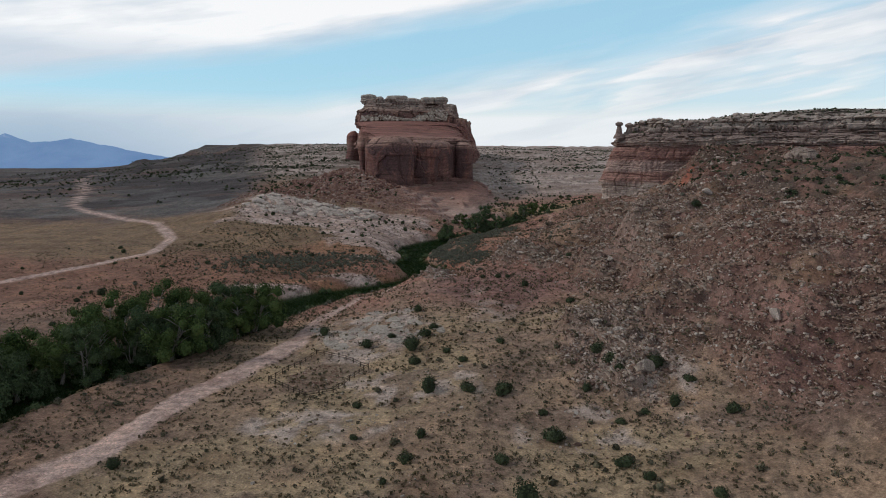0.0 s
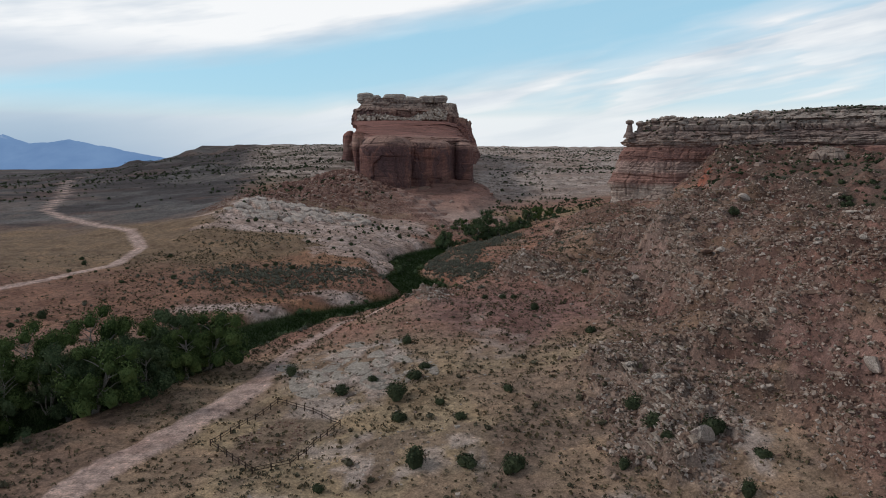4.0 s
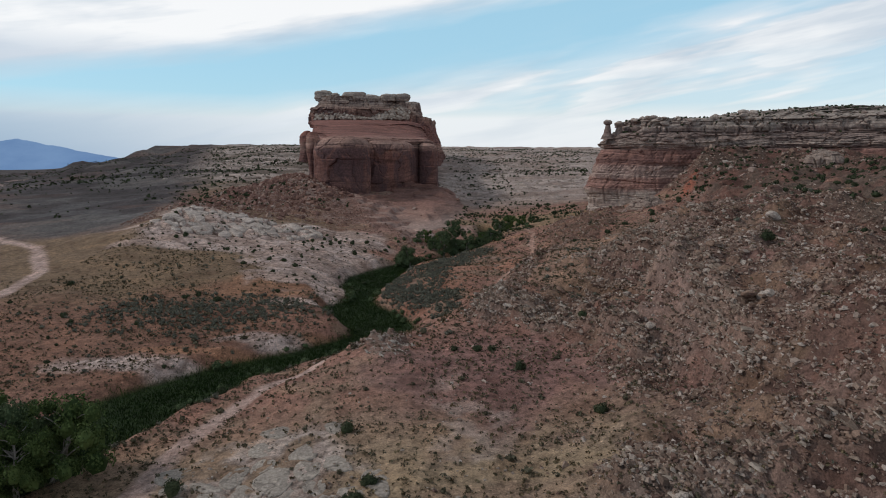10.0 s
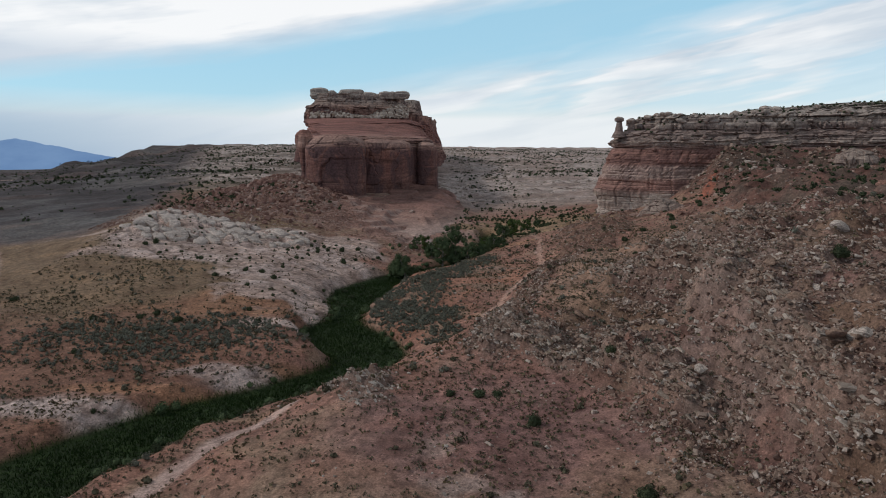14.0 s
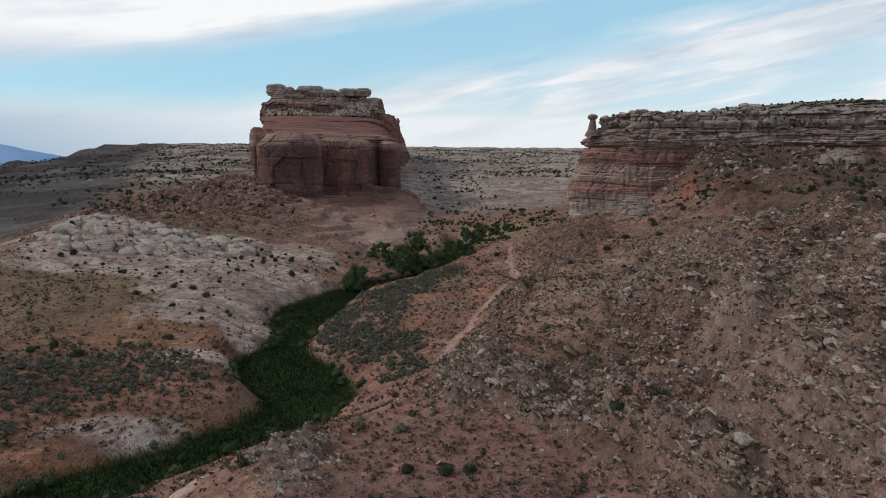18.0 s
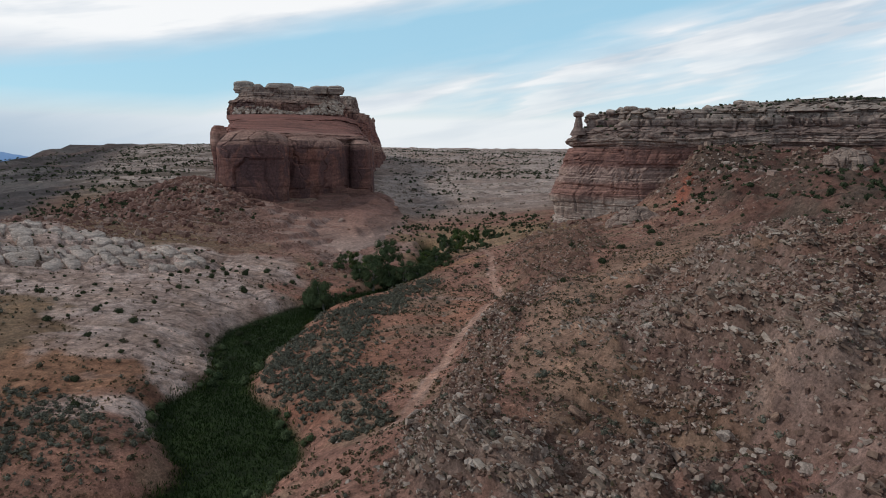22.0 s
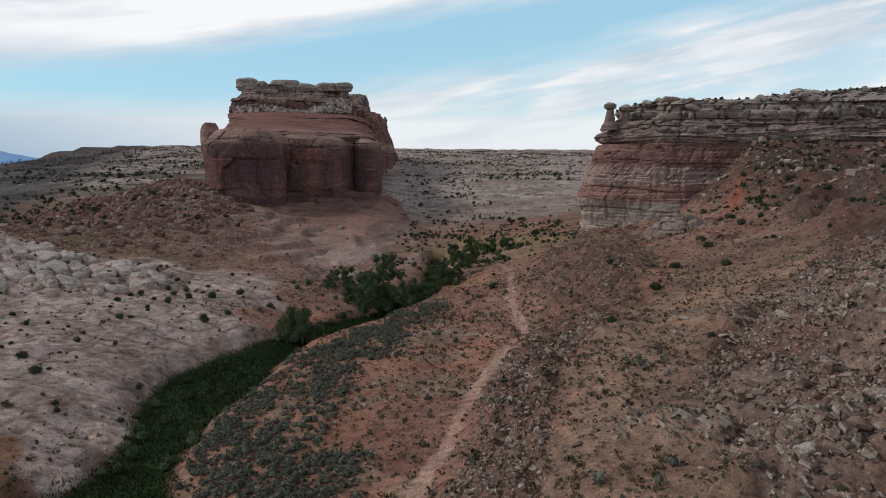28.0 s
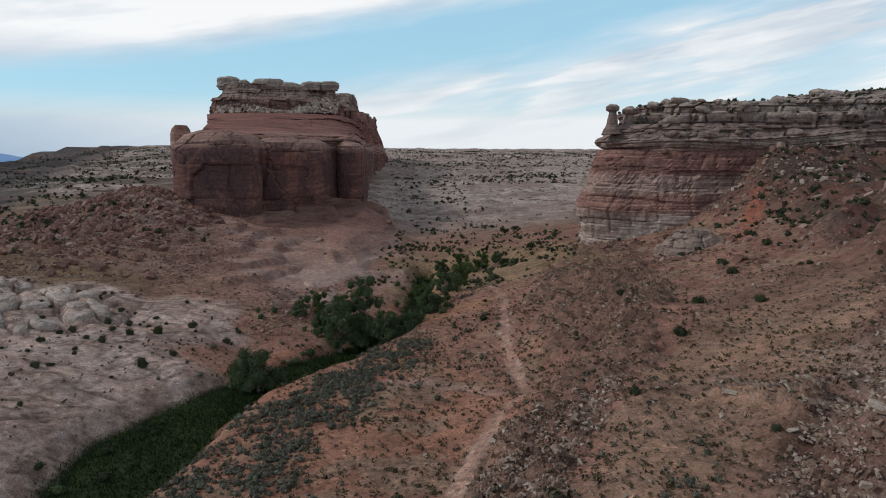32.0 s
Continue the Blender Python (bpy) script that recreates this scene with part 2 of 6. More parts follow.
SOIL = ground_material()
BUTTE_ROCK = rock_material("red butte sandstone", [(10, (0.26, 0.145, 0.115)), (22, (0.23, 0.12, 0.098)), (38, (0.235, 0.115, 0.092)), (40, (0.20, 0.093, 0.076)), (54, (0.225, 0.105, 0.083)), (61, (0.37, 0.23, 0.185)), (66, (0.36, 0.20, 0.155)), (70, (0.27, 0.12, 0.094)), (92, (0.265, 0.118, 0.094)), (104, (0.29, 0.165, 0.128)), (114, (0.35, 0.255, 0.21)), (132, (0.41, 0.335, 0.28))], streak=0.45, dirt=(0.085, 0.05, 0.052), varnish=1.0)
MESA_ROCK = rock_material("mesa sandstone", [(10, (0.48, 0.39, 0.33)), (27, (0.47, 0.375, 0.315)), (30.5, (0.33, 0.175, 0.14)), (36, (0.35, 0.195, 0.155)), (38, (0.42, 0.295, 0.245)), (44, (0.42, 0.285, 0.235)), (46, (0.285, 0.145, 0.115)), (54.5, (0.29, 0.15, 0.12)), (56, (0.32, 0.215, 0.18)), (58.5, (0.43, 0.335, 0.28)), (61, (0.30, 0.22, 0.185)), (66, (0.285, 0.205, 0.175)), (69, (0.40, 0.315, 0.265)), (90, (0.45, 0.37, 0.315))], streak=0.5, band=0.7, warp=3.0)
CAP_ROCK = rock_material("pale cap sandstone", [(100, (0.38, 0.31, 0.26)), (140, (0.44, 0.38, 0.33))], streak=0.3)
APRON_ROCK = rock_material("pink slickrock", [(0, (0.46, 0.35, 0.30)), (7, (0.43, 0.29, 0.24)), (11, (0.36, 0.215, 0.17)), (16, (0.27, 0.145, 0.115)), (24, (0.22, 0.115, 0.092))], band=0.16, streak=0.2, varnish=0.1, warp=5.0)
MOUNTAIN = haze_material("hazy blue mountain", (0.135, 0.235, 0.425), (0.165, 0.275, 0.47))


# ---- terrain ----
STATIONS = []


def station(y, *xz):
    """A cross-section of the ground at y: x and height from west to east."""
    a = np.array(xz, float)
    if y < 900:
        a[:, 1] = np.maximum(a[:, 1], 0.5)
    STATIONS.append((y, a))


station(-300, (-5000, 3), (-130, 1), (-60, 0), (0, 0), (60, 8), (140, 30), (300, 45), (5000, 45))
station(60, (-5000, 3), (-120, 1), (-105, -2), (-88, -2), (-70, 0), (0, 0), (40, 2), (60, 6), (90, 18), (140, 30), (300, 45), (5000, 45))
station(110, (-5000, 3), (-130, 1), (-112, -2), (-85, -2), (-72, 0), (-55, 0.5), (-6, 0), (10, 0), (25, 1.5), (54, 5.5), (75, 13), (95, 24), (140, 34), (300, 45), (5000, 45))
station(150, (-5000, 3), (-130, 1), (-106, -2), (-74, -2), (-60, -0.5), (-45, 0.5), (-20, 1), (0, 3), (12, 4), (45, 8), (58, 12), (66, 18), (78, 26), (110, 35), (300, 47), (5000, 50))
station(162, (-5000, 3), (-125, 1), (-102, -1), (-92, -2), (-66, -2), (-54, -0.5), (-42, 0.5), (-20, 2.2), (0, 3.8), (20, 5.5), (30, 8.2), (37, 9.8), (45, 11.6), (52, 15.4), (62, 20.3), (76, 27), (110, 35.5), (300, 48), (5000, 52))
station(190, (-5000, 3), (-120, 1), (-92, 0), (-80, -2), (-52, -2), (-40, 0), (-32, 2), (-6, 5), (20, 5.5), (37, 7.5), (52, 13), (66, 21), (85, 30), (115, 36), (300, 50), (5000, 55))
station(214, (-5000, 3), (-120, 1), (-74, 0.6), (-66, -1), (-60, -2), (-42, -2), (-32, 0.5), (-24, 3), (-6, 6.5), (12, 7), (30, 7), (40, 7.4), (50, 11.2), (57, 14), (64, 18.2), (70, 21.5), (82, 27.5), (95, 32), (118, 36.5), (300, 51), (5000, 58))
station(236, (-5000, 3), (-120, 1), (-66, 1), (-55, 2), (-48, -2), (-30, -2), (-22, 0.5), (-12, 6), (-5, 8.5), (8, 7), (19, 8.6), (30, 9), (43, 9.8), (53, 13.2), (60, 17.5), (70, 24), (77, 28.6), (90, 32), (120, 37), (300, 52), (5000, 60))
station(250, (-5000, 3), (-120, 1.5), (-66, 2), (-46, 2), (-38, -2), (-18, -2), (-9, 1), (2, 6), (14, 8.6), (26, 14), (36, 13), (46, 13.5), (54, 16.4), (61, 18.6), (66, 22), (71, 26), (75, 29.8), (86, 33), (115, 37), (300, 53), (5000, 62))
station(262, (-5000, 3), (-120, 2), (-66, 3), (-36, 2), (-28, -2), (-4, -2), (6, 1), (20, 12), (28, 16), (40, 16), (53, 18.5), (65, 24.2), (72, 29), (82, 32), (110, 37), (300, 55), (5000, 65))
station(285, (-5000, 4), (-120, 3), (-68, 5), (-25, 4.5), (-14, 2.5), (-8, -2), (8, -2), (16, 3), (28, 6), (38, 14), (46, 17.5), (65, 21), (85, 30), (110, 36), (300, 57), (5000, 65))
station(310, (-5000, 5), (-130, 4), (-85, 6), (-30, 3), (-22, -2), (-2, -2), (6, 2), (25, 4.5), (36, 6), (46, 14), (57, 19), (72, 19), (85, 25), (105, 31), (130, 36), (300, 58), (5000, 70))
station(340, (-5000, 6), (-150, 4), (-100, 8), (-58, 8), (-35, 5.5), (-26, -2), (-12, -2), (-4, 1), (13, 4.5), (24, 6), (44, 6), (56, 13), (67, 18), (85, 18), (104, 23), (125, 30), (300, 58), (5000, 70))
station(380, (-5000, 6), (-180, 5), (-120, 12), (-60, 10), (-35, 6), (-20, -1.5), (-4, -1.5), (2, 1), (20, 4), (37, 5), (62, 5), (75, 12), (92, 19), (108, 20), (130, 25), (180, 38), (300, 58), (5000, 70))
station(430, (-5000, 6), (-220, 6), (-160, 12), (-120, 20), (-53, 10), (-15, 4), (-4, -1), (25, -1), (32, 3), (66, 8), (80, 12), (100, 17), (129, 22), (170, 34), (200, 42), (300, 55), (5000, 70))
station(470, (-5000, 8), (-250, 8), (-170, 14), (-125, 23), (-60, 13), (0, 6), (20, 0), (45, 0), (60, 6), (74, 9), (100, 14), (135, 18), (165, 28), (195, 40), (230, 45), (300, 50), (5000, 70))
station(540, (-5000, 10), (-250, 12), (-150, 20), (-110, 18), (-60, 20), (-20, 14), (10, 6), (60, 3), (90, 6), (130, 14), (170, 24), (220, 34), (320, 40), (5000, 70))
station(640, (-5000, 12), (-350, 14), (-250, 18), (-150, 26), (-80, 24), (-40, 22), (0, 20), (36, 14), (60, 6), (90, 8), (160, 13), (220, 20), (320, 30), (5000, 70))
station(760, (-5000, 10), (-450, 14), (-300, 26), (-150, 35), (0, 30), (60, 15), (150, 18), (300, 25), (5000, 60))
station(1000, (-5000, 4), (-700, 5), (-560, 10), (-440, 24), (-300, 40), (-150, 42), (50, 30), (200, 28), (500, 35), (5000, 60))
station(1250, (-5000, 1), (-900, 2), (-640, 14), (-545, 26), (-490, 42), (-440, 38), (-330, 52), (-200, 56), (50, 45), (300, 42), (1000, 48), (5000, 60))
station(1500, (-5000, -3), (-1100, -3), (-760, 12), (-640, 34), (-590, 28), (-520, 46), (-420, 60), (-287, 70), (74, 60), (447, 54), (1500, 60), (5000, 70))
station(1850, (-5000, -8), (-1250, -8), (-860, 2), (-760, 14), (-700, 26), (-640, 66), (-500, 76), (-200, 76), (200, 68), (900, 66), (5000, 72))
station(2200, (-5000, -12), (-1400, -12), (-1050, -8), (-900, 0), (-830, 22), (-780, 79), (-500, 80), (200, 74), (900, 72), (5000, 75))
station(3200, (-5000, -24), (-1600, -24), (-1250, -14), (-1160, 14), (-1105, 76), (-500, 80), (200, 76), (900, 74), (5000, 75))
station(4900, (-5000, -45), (-2300, -42), (-1900, -35), (-1780, 0), (-1690, 70), (-500, 78), (5000, 76))


def smooth_interp(x, xs, zs):
    """Interpolation with rounded corners."""
    return (np.interp(x - 3, xs, zs) + np.interp(x, xs, zs) * 2 + np.interp(x + 3, xs, zs)) / 4


def base_height(x, y):
    ys = np.array([s[0] for s in STATIONS], float)
    out = np.zeros(np.shape(x))
    k = np.clip(np.searchsorted(ys, y, side="right") - 1, 0, len(ys) - 2)
    f = np.clip((y - ys[k]) / (ys[k + 1] - ys[k]), 0, 1)
    f = f * f * (3 - 2 * f) * 0.5 + f * 0.5
    for i, (_, xz) in enumerate(STATIONS):
        for pick, w in ((k == i, 1 - f), (k == i - 1, f)):
            if pick.any():
                out[pick] += w[pick] * smooth_interp(x[pick], xz[:, 0], xz[:, 1])
    return out


CREEK = np.array([(-104, 60, 11), (-101, 110, 11), (-88, 150, 12), (-68, 190, 13), (-55, 221, 10.5), (-41, 242, 8), (-27, 254, 6.5), (-15, 265, 6.5), (-6, 275, 7.5), (-5, 286, 10.5), (-11, 299, 12), (-16, 311, 10), (-15, 323, 6), (-14, 334, 5), (-15, 346, 7), (-14, 358, 10), (-12, 370, 11), (-8, 383, 9), (-1, 396, 8), (8, 408, 7.5), (16, 417, 6.5), (26, 426, 6), (36, 438, 6), (46, 470, 4), (56, 540, 3)], float)
LOOP = np.array([(-260, 150), (-200, 215), (-169, 253), (-152, 282), (-137, 314), (-144, 354), (-172, 404), (-224, 453), (-284, 515), (-330, 620), (-401, 754), (-470, 880), (-577, 1123)], float)
ROAD = np.array([(-75, 50), (-65, 93), (-58, 108), (-53, 132), (-46, 151), (-39, 172)], float)
RIM = np.array([(-39, 172), (-37, 195), (-32, 212), (-27, 225), (-16, 240), (-5, 251)], float)
TRAIL = np.array([(20, 276), (29, 300), (34, 312), (39, 325), (44, 339), (51, 352), (59, 362), (62, 391), (66, 418), (72, 443), (72, 468)], float)
SPUR = np.array([(57, 366), (46, 377), (34, 384)], float)
BENCH = np.array([(45, 268, 7), (54, 291, 8), (61, 312, 9), (77, 330, 12), (98, 352, 14), (125, 386, 18)], float)
GULLY = np.array([(148, 450), (158, 461), (168, 472), (177, 484)], float)
SCARP = np.array([(26, 258, 5), (34, 277, 5), (42, 302, 6), (50, 323, 7), (63, 345, 9), (80, 372, 10), (86, 400, 15), (100, 450, 18), (122, 505, 16)], float)

RIDGES = [np.array(l, float) for l in ([(25, 253, 4), (32, 246, 5), (40, 237, 4), (47, 225, 3), (52, 212, 2.5)], [(55, 284, 3), (64, 265, 4), (72, 247, 4), (70, 228, 4), (65, 206, 4), (60, 186, 3)], [(33, 163, 4), (42, 160, 5), (52, 160, 4), (62, 158, 4)], [(80, 330, 3), (88, 306, 4), (95, 282, 4)], [(36, 128, 4), (40, 142, 5), (37, 154, 3)])]


def off_line(x, y, line):
    """The distance of places to a line of points, less the line's own half width where it has one."""
    best = np.full(np.shape(x), 1e9)
    for p, q in zip(line[:-1], line[1:]):
        dx, dy = q[0] - p[0], q[1] - p[1]
        f = np.clip(((x - p[0]) * dx + (y - p[1]) * dy) / (dx * dx + dy * dy), 0, 1)
        d = np.hypot(x - p[0] - f * dx, y - p[1] - f * dy)
        if len(p) > 2:
            d = d - (p[2] + (q[2] - p[2]) * f)
        best = np.minimum(best, d)
    return best


def cells(x, y, seed=0):
    """Distance to the nearest border between random cells, and a random value for each cell."""
    ix, iy = np.floor(x).astype(np.int64), np.floor(y).astype(np.int64)
    f1, f2, who = np.full(x.shape, 9.0), np.full(x.shape, 9.0), np.zeros(x.shape)
    for a in (-1, 0, 1):
        for b in (-1, 0, 1):
            cx, cy = ix + a, iy + b
            d = np.hypot(cx + lattice(cx, cy, 0, seed) - x, cy + lattice(cx, cy, 7, seed) - y)
            near = d < f1
            f2 = np.where(near, f1, np.minimum(f2, d))
            who = np.where(near, lattice(cx, cy, 3, seed), who)
            f1 = np.where(near, d, f1)
    return f2 - f1, who


def blob(x, y, cx, cy, rx, ry, n, soft=0.25):
    """1 inside an oval with a ragged edge, 0 outside."""
    return 1 - step(np.hypot((x - cx) / rx, (y - cy) / ry) + (n - 0.5) * 1.3, 1 - soft, 1 + soft)


def brushy(x, y):
    """The upper slope under the mesa, where dark scrub takes over from bare stones."""
    edge = np.interp(y, [150, 200, 260, 330, 400, 500], [92, 92, 98, 118, 132, 135])
    return step(x - edge, 0, 28)


def zones(x, y):
    """How much of each kind of ground lies at a place, 0 to 1."""
    n = fbm(x / 26, y / 26, 0, 4, 3)
    n2 = fbm(x / 7, y / 7, 0, 4, 9)
    bank = off_line(x, y, CREEK)
    q = {"n": n, "n2": n2, "bank": bank}
    foot = np.interp(y, [60, 100, 150, 190, 230, 255, 270, 284, 306, 319, 343, 381, 470], [62, 58, 40, 46, 42, 38, 52, 61, 70, 86, 108, 140, 172])
    q["slope"] = step(x + (n - 0.5) * 30, foot - 6, foot + 8) * (1 - step(y, 500, 560))
    q["scarp"] = 1 - step(off_line(x, y, SCARP) + (n2 - 0.5) * 12, -3, 3)
    q["ridge"] = np.maximum.reduce([1 - step(off_line(x, y, l) + (n2 - 0.5) * 7, -2.5, 1.5) for l in RIDGES])
    q["bench"] = 1 - step(off_line(x, y, BENCH) + (n2 - 0.5) * 8, -2, 2)
    q["pale_hill"] = np.minimum(1, blob(x, y, -62, 420, 62, 55, n, 0.15) + blob(x, y, -110, 455, 38, 26, n, 0.15) + blob(x, y, -36, 360, 26, 34, n2, 0.2)) * (1 - step(x, -8, 2))
    q["pale_patch"] = np.minimum(1, blob(x, y, -22, 326, 9, 13, n2) + blob(x, y, -60, 242, 22, 6, n2) + blob(x, y, -36, 262, 14, 5, n2) + blob(x, y, -28, 300, 13, 8, n2) + blob(x, y, -122, 424, 40, 6, n2) * 0.7 * step(n2, 0.42, 0.56))
    q["slab"] = blob(x, y, -18, 179, 14, 17, n2, 0.2)
    q["white"] = np.minimum(1, blob(x, y, -8, 137, 16, 9, n2) + blob(x, y, -20, 160, 9, 6, n2) + blob(x, y, 24, 112, 11, 9, n2) + blob(x, y, -24, 118, 12, 7, n2) + blob(x, y, 44, 128, 7, 12, n2) + blob(x, y, 14, 190, 7, 18, n2) * 0.5)
    q["outcrop"] = np.minimum(1, blob(x, y, 38, 145, 9, 24, n2) + blob(x, y, -3, 236, 8, 9, n2) + blob(x, y, 28, 252, 10, 10, n2) + blob(x, y, 44, 243, 12, 8, n2))
    q["field"] = np.minimum(1, blob(x, y, 70, 281, 17, 18, n2) + blob(x, y, 102, 322, 14, 18, n2) + blob(x, y, 40, 150, 9, 22, n2) + blob(x, y, 78, 240, 16, 14, n2) + blob(x, y, 60, 215, 10, 14, n2) * 0.7)
    q["apron"] = blob(x, y, -8, 540, 60, 75, n, 0.2) * step(y, 452, 470)
    q["far_pale"] = step(fbm(x / 70, y / 40, 0, 5, 21), 0.42, 0.52) * step(y, 600, 760) * step(x, -200 - (y - 560) * 0.25, -120 - (y - 560) * 0.25)
    q["grey"] = step(y + (n - 0.5) * 60, 400, 470) * (1 - step(x + (n - 0.5) * 50, -150 - np.maximum(y - 480, 0) * 0.25, -112 - np.maximum(y - 480, 0) * 0.25))
    q["flat"] = (1 - step(x + (n - 0.5) * 20, -50, -20)) * (1 - q["grey"]) * step(y, 205, 235)
    q["orange"] = np.minimum(1, blob(x, y, -45, 318, 22, 16, n2) + blob(x, y, -18, 262, 10, 9, n2) + blob(x, y, 45, 445, 22, 14, n2) + blob(x, y, -50, 392, 9, 8, n2) + blob(x, y, -40, 252, 26, 3, n2))
    q["creek"] = 1 - step(bank + (n2 - 0.5) * 3, -1.0, 1.5)
    q["meadow"] = blob(x, y, 80, 520, 40, 60, n2)
    tr = [(LOOP, 2.1, 3.2, 1.0), (ROAD, 3.0, 3.8, 1.0), (RIM, 1.2, 3.2, 0.9), (TRAIL, 0.7, 1.6, 1.0), (SPUR, 1.0, 3.0, 0.4)]
    q["track"] = np.maximum.reduce([(1 - step(off_line(x, y, l) + (n2 - 0.5) * 2.0, a, b)) * w for l, a, b, w in tr])
    return q


def height(x, y, q=None):
    x, y = np.asarray(x, float), np.asarray(y, float)
    q = q or zones(x, y)
    z = base_height(x, y)
    gullied = q["grey"] * step(y, 820, 1050) * (1 - step(y, 1700, 2300)) * step(x, -900, -700)
    z = z + (np.abs(fbm(x / 55, y / 75, 0, 4, 47) - 0.5) * 2 - 0.25) * 16 * gullied + 7 * np.exp(-(((x + 613) / 45) ** 2 + ((y - 1440) / 70) ** 2))
    z = z + 13 * np.exp(-(((x + 86) / 30) ** 2 + ((y - 612) / 40) ** 2)) + 5 * np.exp(-(((x + 60) / 40) ** 2 + ((y - 570) / 25) ** 2)) + 19 * np.exp(-(((x - 188) / 17) ** 2 + ((y - 497) / 16) ** 2)) + 13 * np.exp(-(((x - 216) / 16) ** 2 + ((y - 490) / 14) ** 2)) + 9 * np.exp(-(((x - 250) / 18) ** 2 + ((y - 480) / 14) ** 2))
    far = step(y, 500, 1500)
    calm = step(q["bank"], 2, 9) * (1 - q["track"])
    z = z + (fbm(x / 24, y / 24, 0, 4, 5) - 0.5) * (3.0 + 8 * far) * calm
    rocky = np.minimum(1, q["slope"] * 0.8 + q["scarp"] + q["outcrop"] * 1.2 + q["ridge"]) * (1 - q["bench"] * 0.6)
    z = z + q["ridge"] * (1.2 + 1.6 * fbm(x / 7, y / 7, 0, 3, 75)) * calm
    z = z + (fbm(x / 4.5, y / 4.5, 0, 4, 6) - 0.5) * (0.5 + 3.2 * rocky) * calm
    gully = np.abs(fbm(x / 17, y / 17, 0, 3, 61) - 0.5) * 2
    z = z + (gully - 0.22) * 7.0 * q["slope"] * (1 - q["bench"]) * calm
    spur = np.abs(fbm((x + y * 0.25) / 34, (y - x * 0.25) / 46, 0, 2, 63) - 0.5) * 2
    z = z + (0.24 - spur) * 9.0 * q["slope"] * (1 - q["bench"]) * calm
    # beds of rock that break the slope into short ledges
    t = z * 0.42 + (fbm(x / 11, y / 11, 0, 3, 44) - 0.5) * 2.4
    z = z + (np.floor(t) + step(t - np.floor(t), 0.25, 0.6) - t) * 2.0 * rocky
    # slabs that dip into the slope and break off in steps
    u = (x * 0.80 + y * 0.60) / 6.5 + (fbm(x / 19, y / 19, 0, 3, 52) - 0.5) * 5
    saw = u - np.floor(u)
    shelf = step(fbm(x / 16, y / 16, 0, 3, 53), 0.46, 0.58) * rocky * calm
    z = z + (saw - step(saw, 0.78, 0.98) * 1.0) * 1.9 * shelf
    u = (x * 0.35 - y * 0.94) / 4.2 + (fbm(x / 14, y / 14, 0, 3, 54) - 0.5) * 4
    saw = u - np.floor(u)
    z = z + (saw - step(saw, 0.72, 0.98)) * 0.9 * rocky * calm * step(fbm(x / 12, y / 12, 0, 3, 55), 0.48, 0.6)
    # joints in the bare rock
    e, who = cells(x / 8.5 + fbm(x / 9, y / 9, 0, 2, 50), y / 11.0 + fbm(x / 9, y / 9, 0, 2, 51), 4)
    top = np.minimum(1, blob(x, y, -100, 445, 50, 34, q["n"], 0.3) + 0.1)
    z = z + (step(e, 0.0, 0.2) - 1) * 2.4 * q["pale_hill"] * top + (who - 0.5) * 2.4 * q["pale_hill"] * top
    e, who = cells(x / 3.4 + q["n2"] * 0.8, y / 4.4, 8)
    flat_rock = np.minimum(1, q["slab"] + q["pale_patch"] * 0.7)
    z = z + (step(e, 0.0, 0.14) - 1) * 0.4 * flat_rock + (who - 0.5) * 0.5 * flat_rock
    # low beds in the red apron below the butte
    t = z * 0.22 + (fbm(x / 40, y / 40, 0, 3, 46) - 0.5) * 2
    z = z + (np.floor(t) + step(t - np.floor(t), 0.2, 0.5) - t) * 2.6 * q["apron"]
    # creek bed with cut banks
    s = step(q["bank"] + (q["n2"] - 0.5) * 4, -2.0, 5.0)
    return z * s + (-2.0 + (q["n2"] - 0.5) * 0.5) * (1 - s)


def spaced(lo, fine_lo, fine_hi, hi, d, grow):
    mid = list(np.arange(fine_lo, fine_hi, d))
    up, s = [mid[-1]], d
    while up[-1] < hi:
        s *= grow
        up.append(up[-1] + s)
    down, s = [mid[0]], d
    while down[-1] > lo:
        s *= grow
        down.append(down[-1] - s)
    return np.array(down[:0:-1] + mid + up[1:])


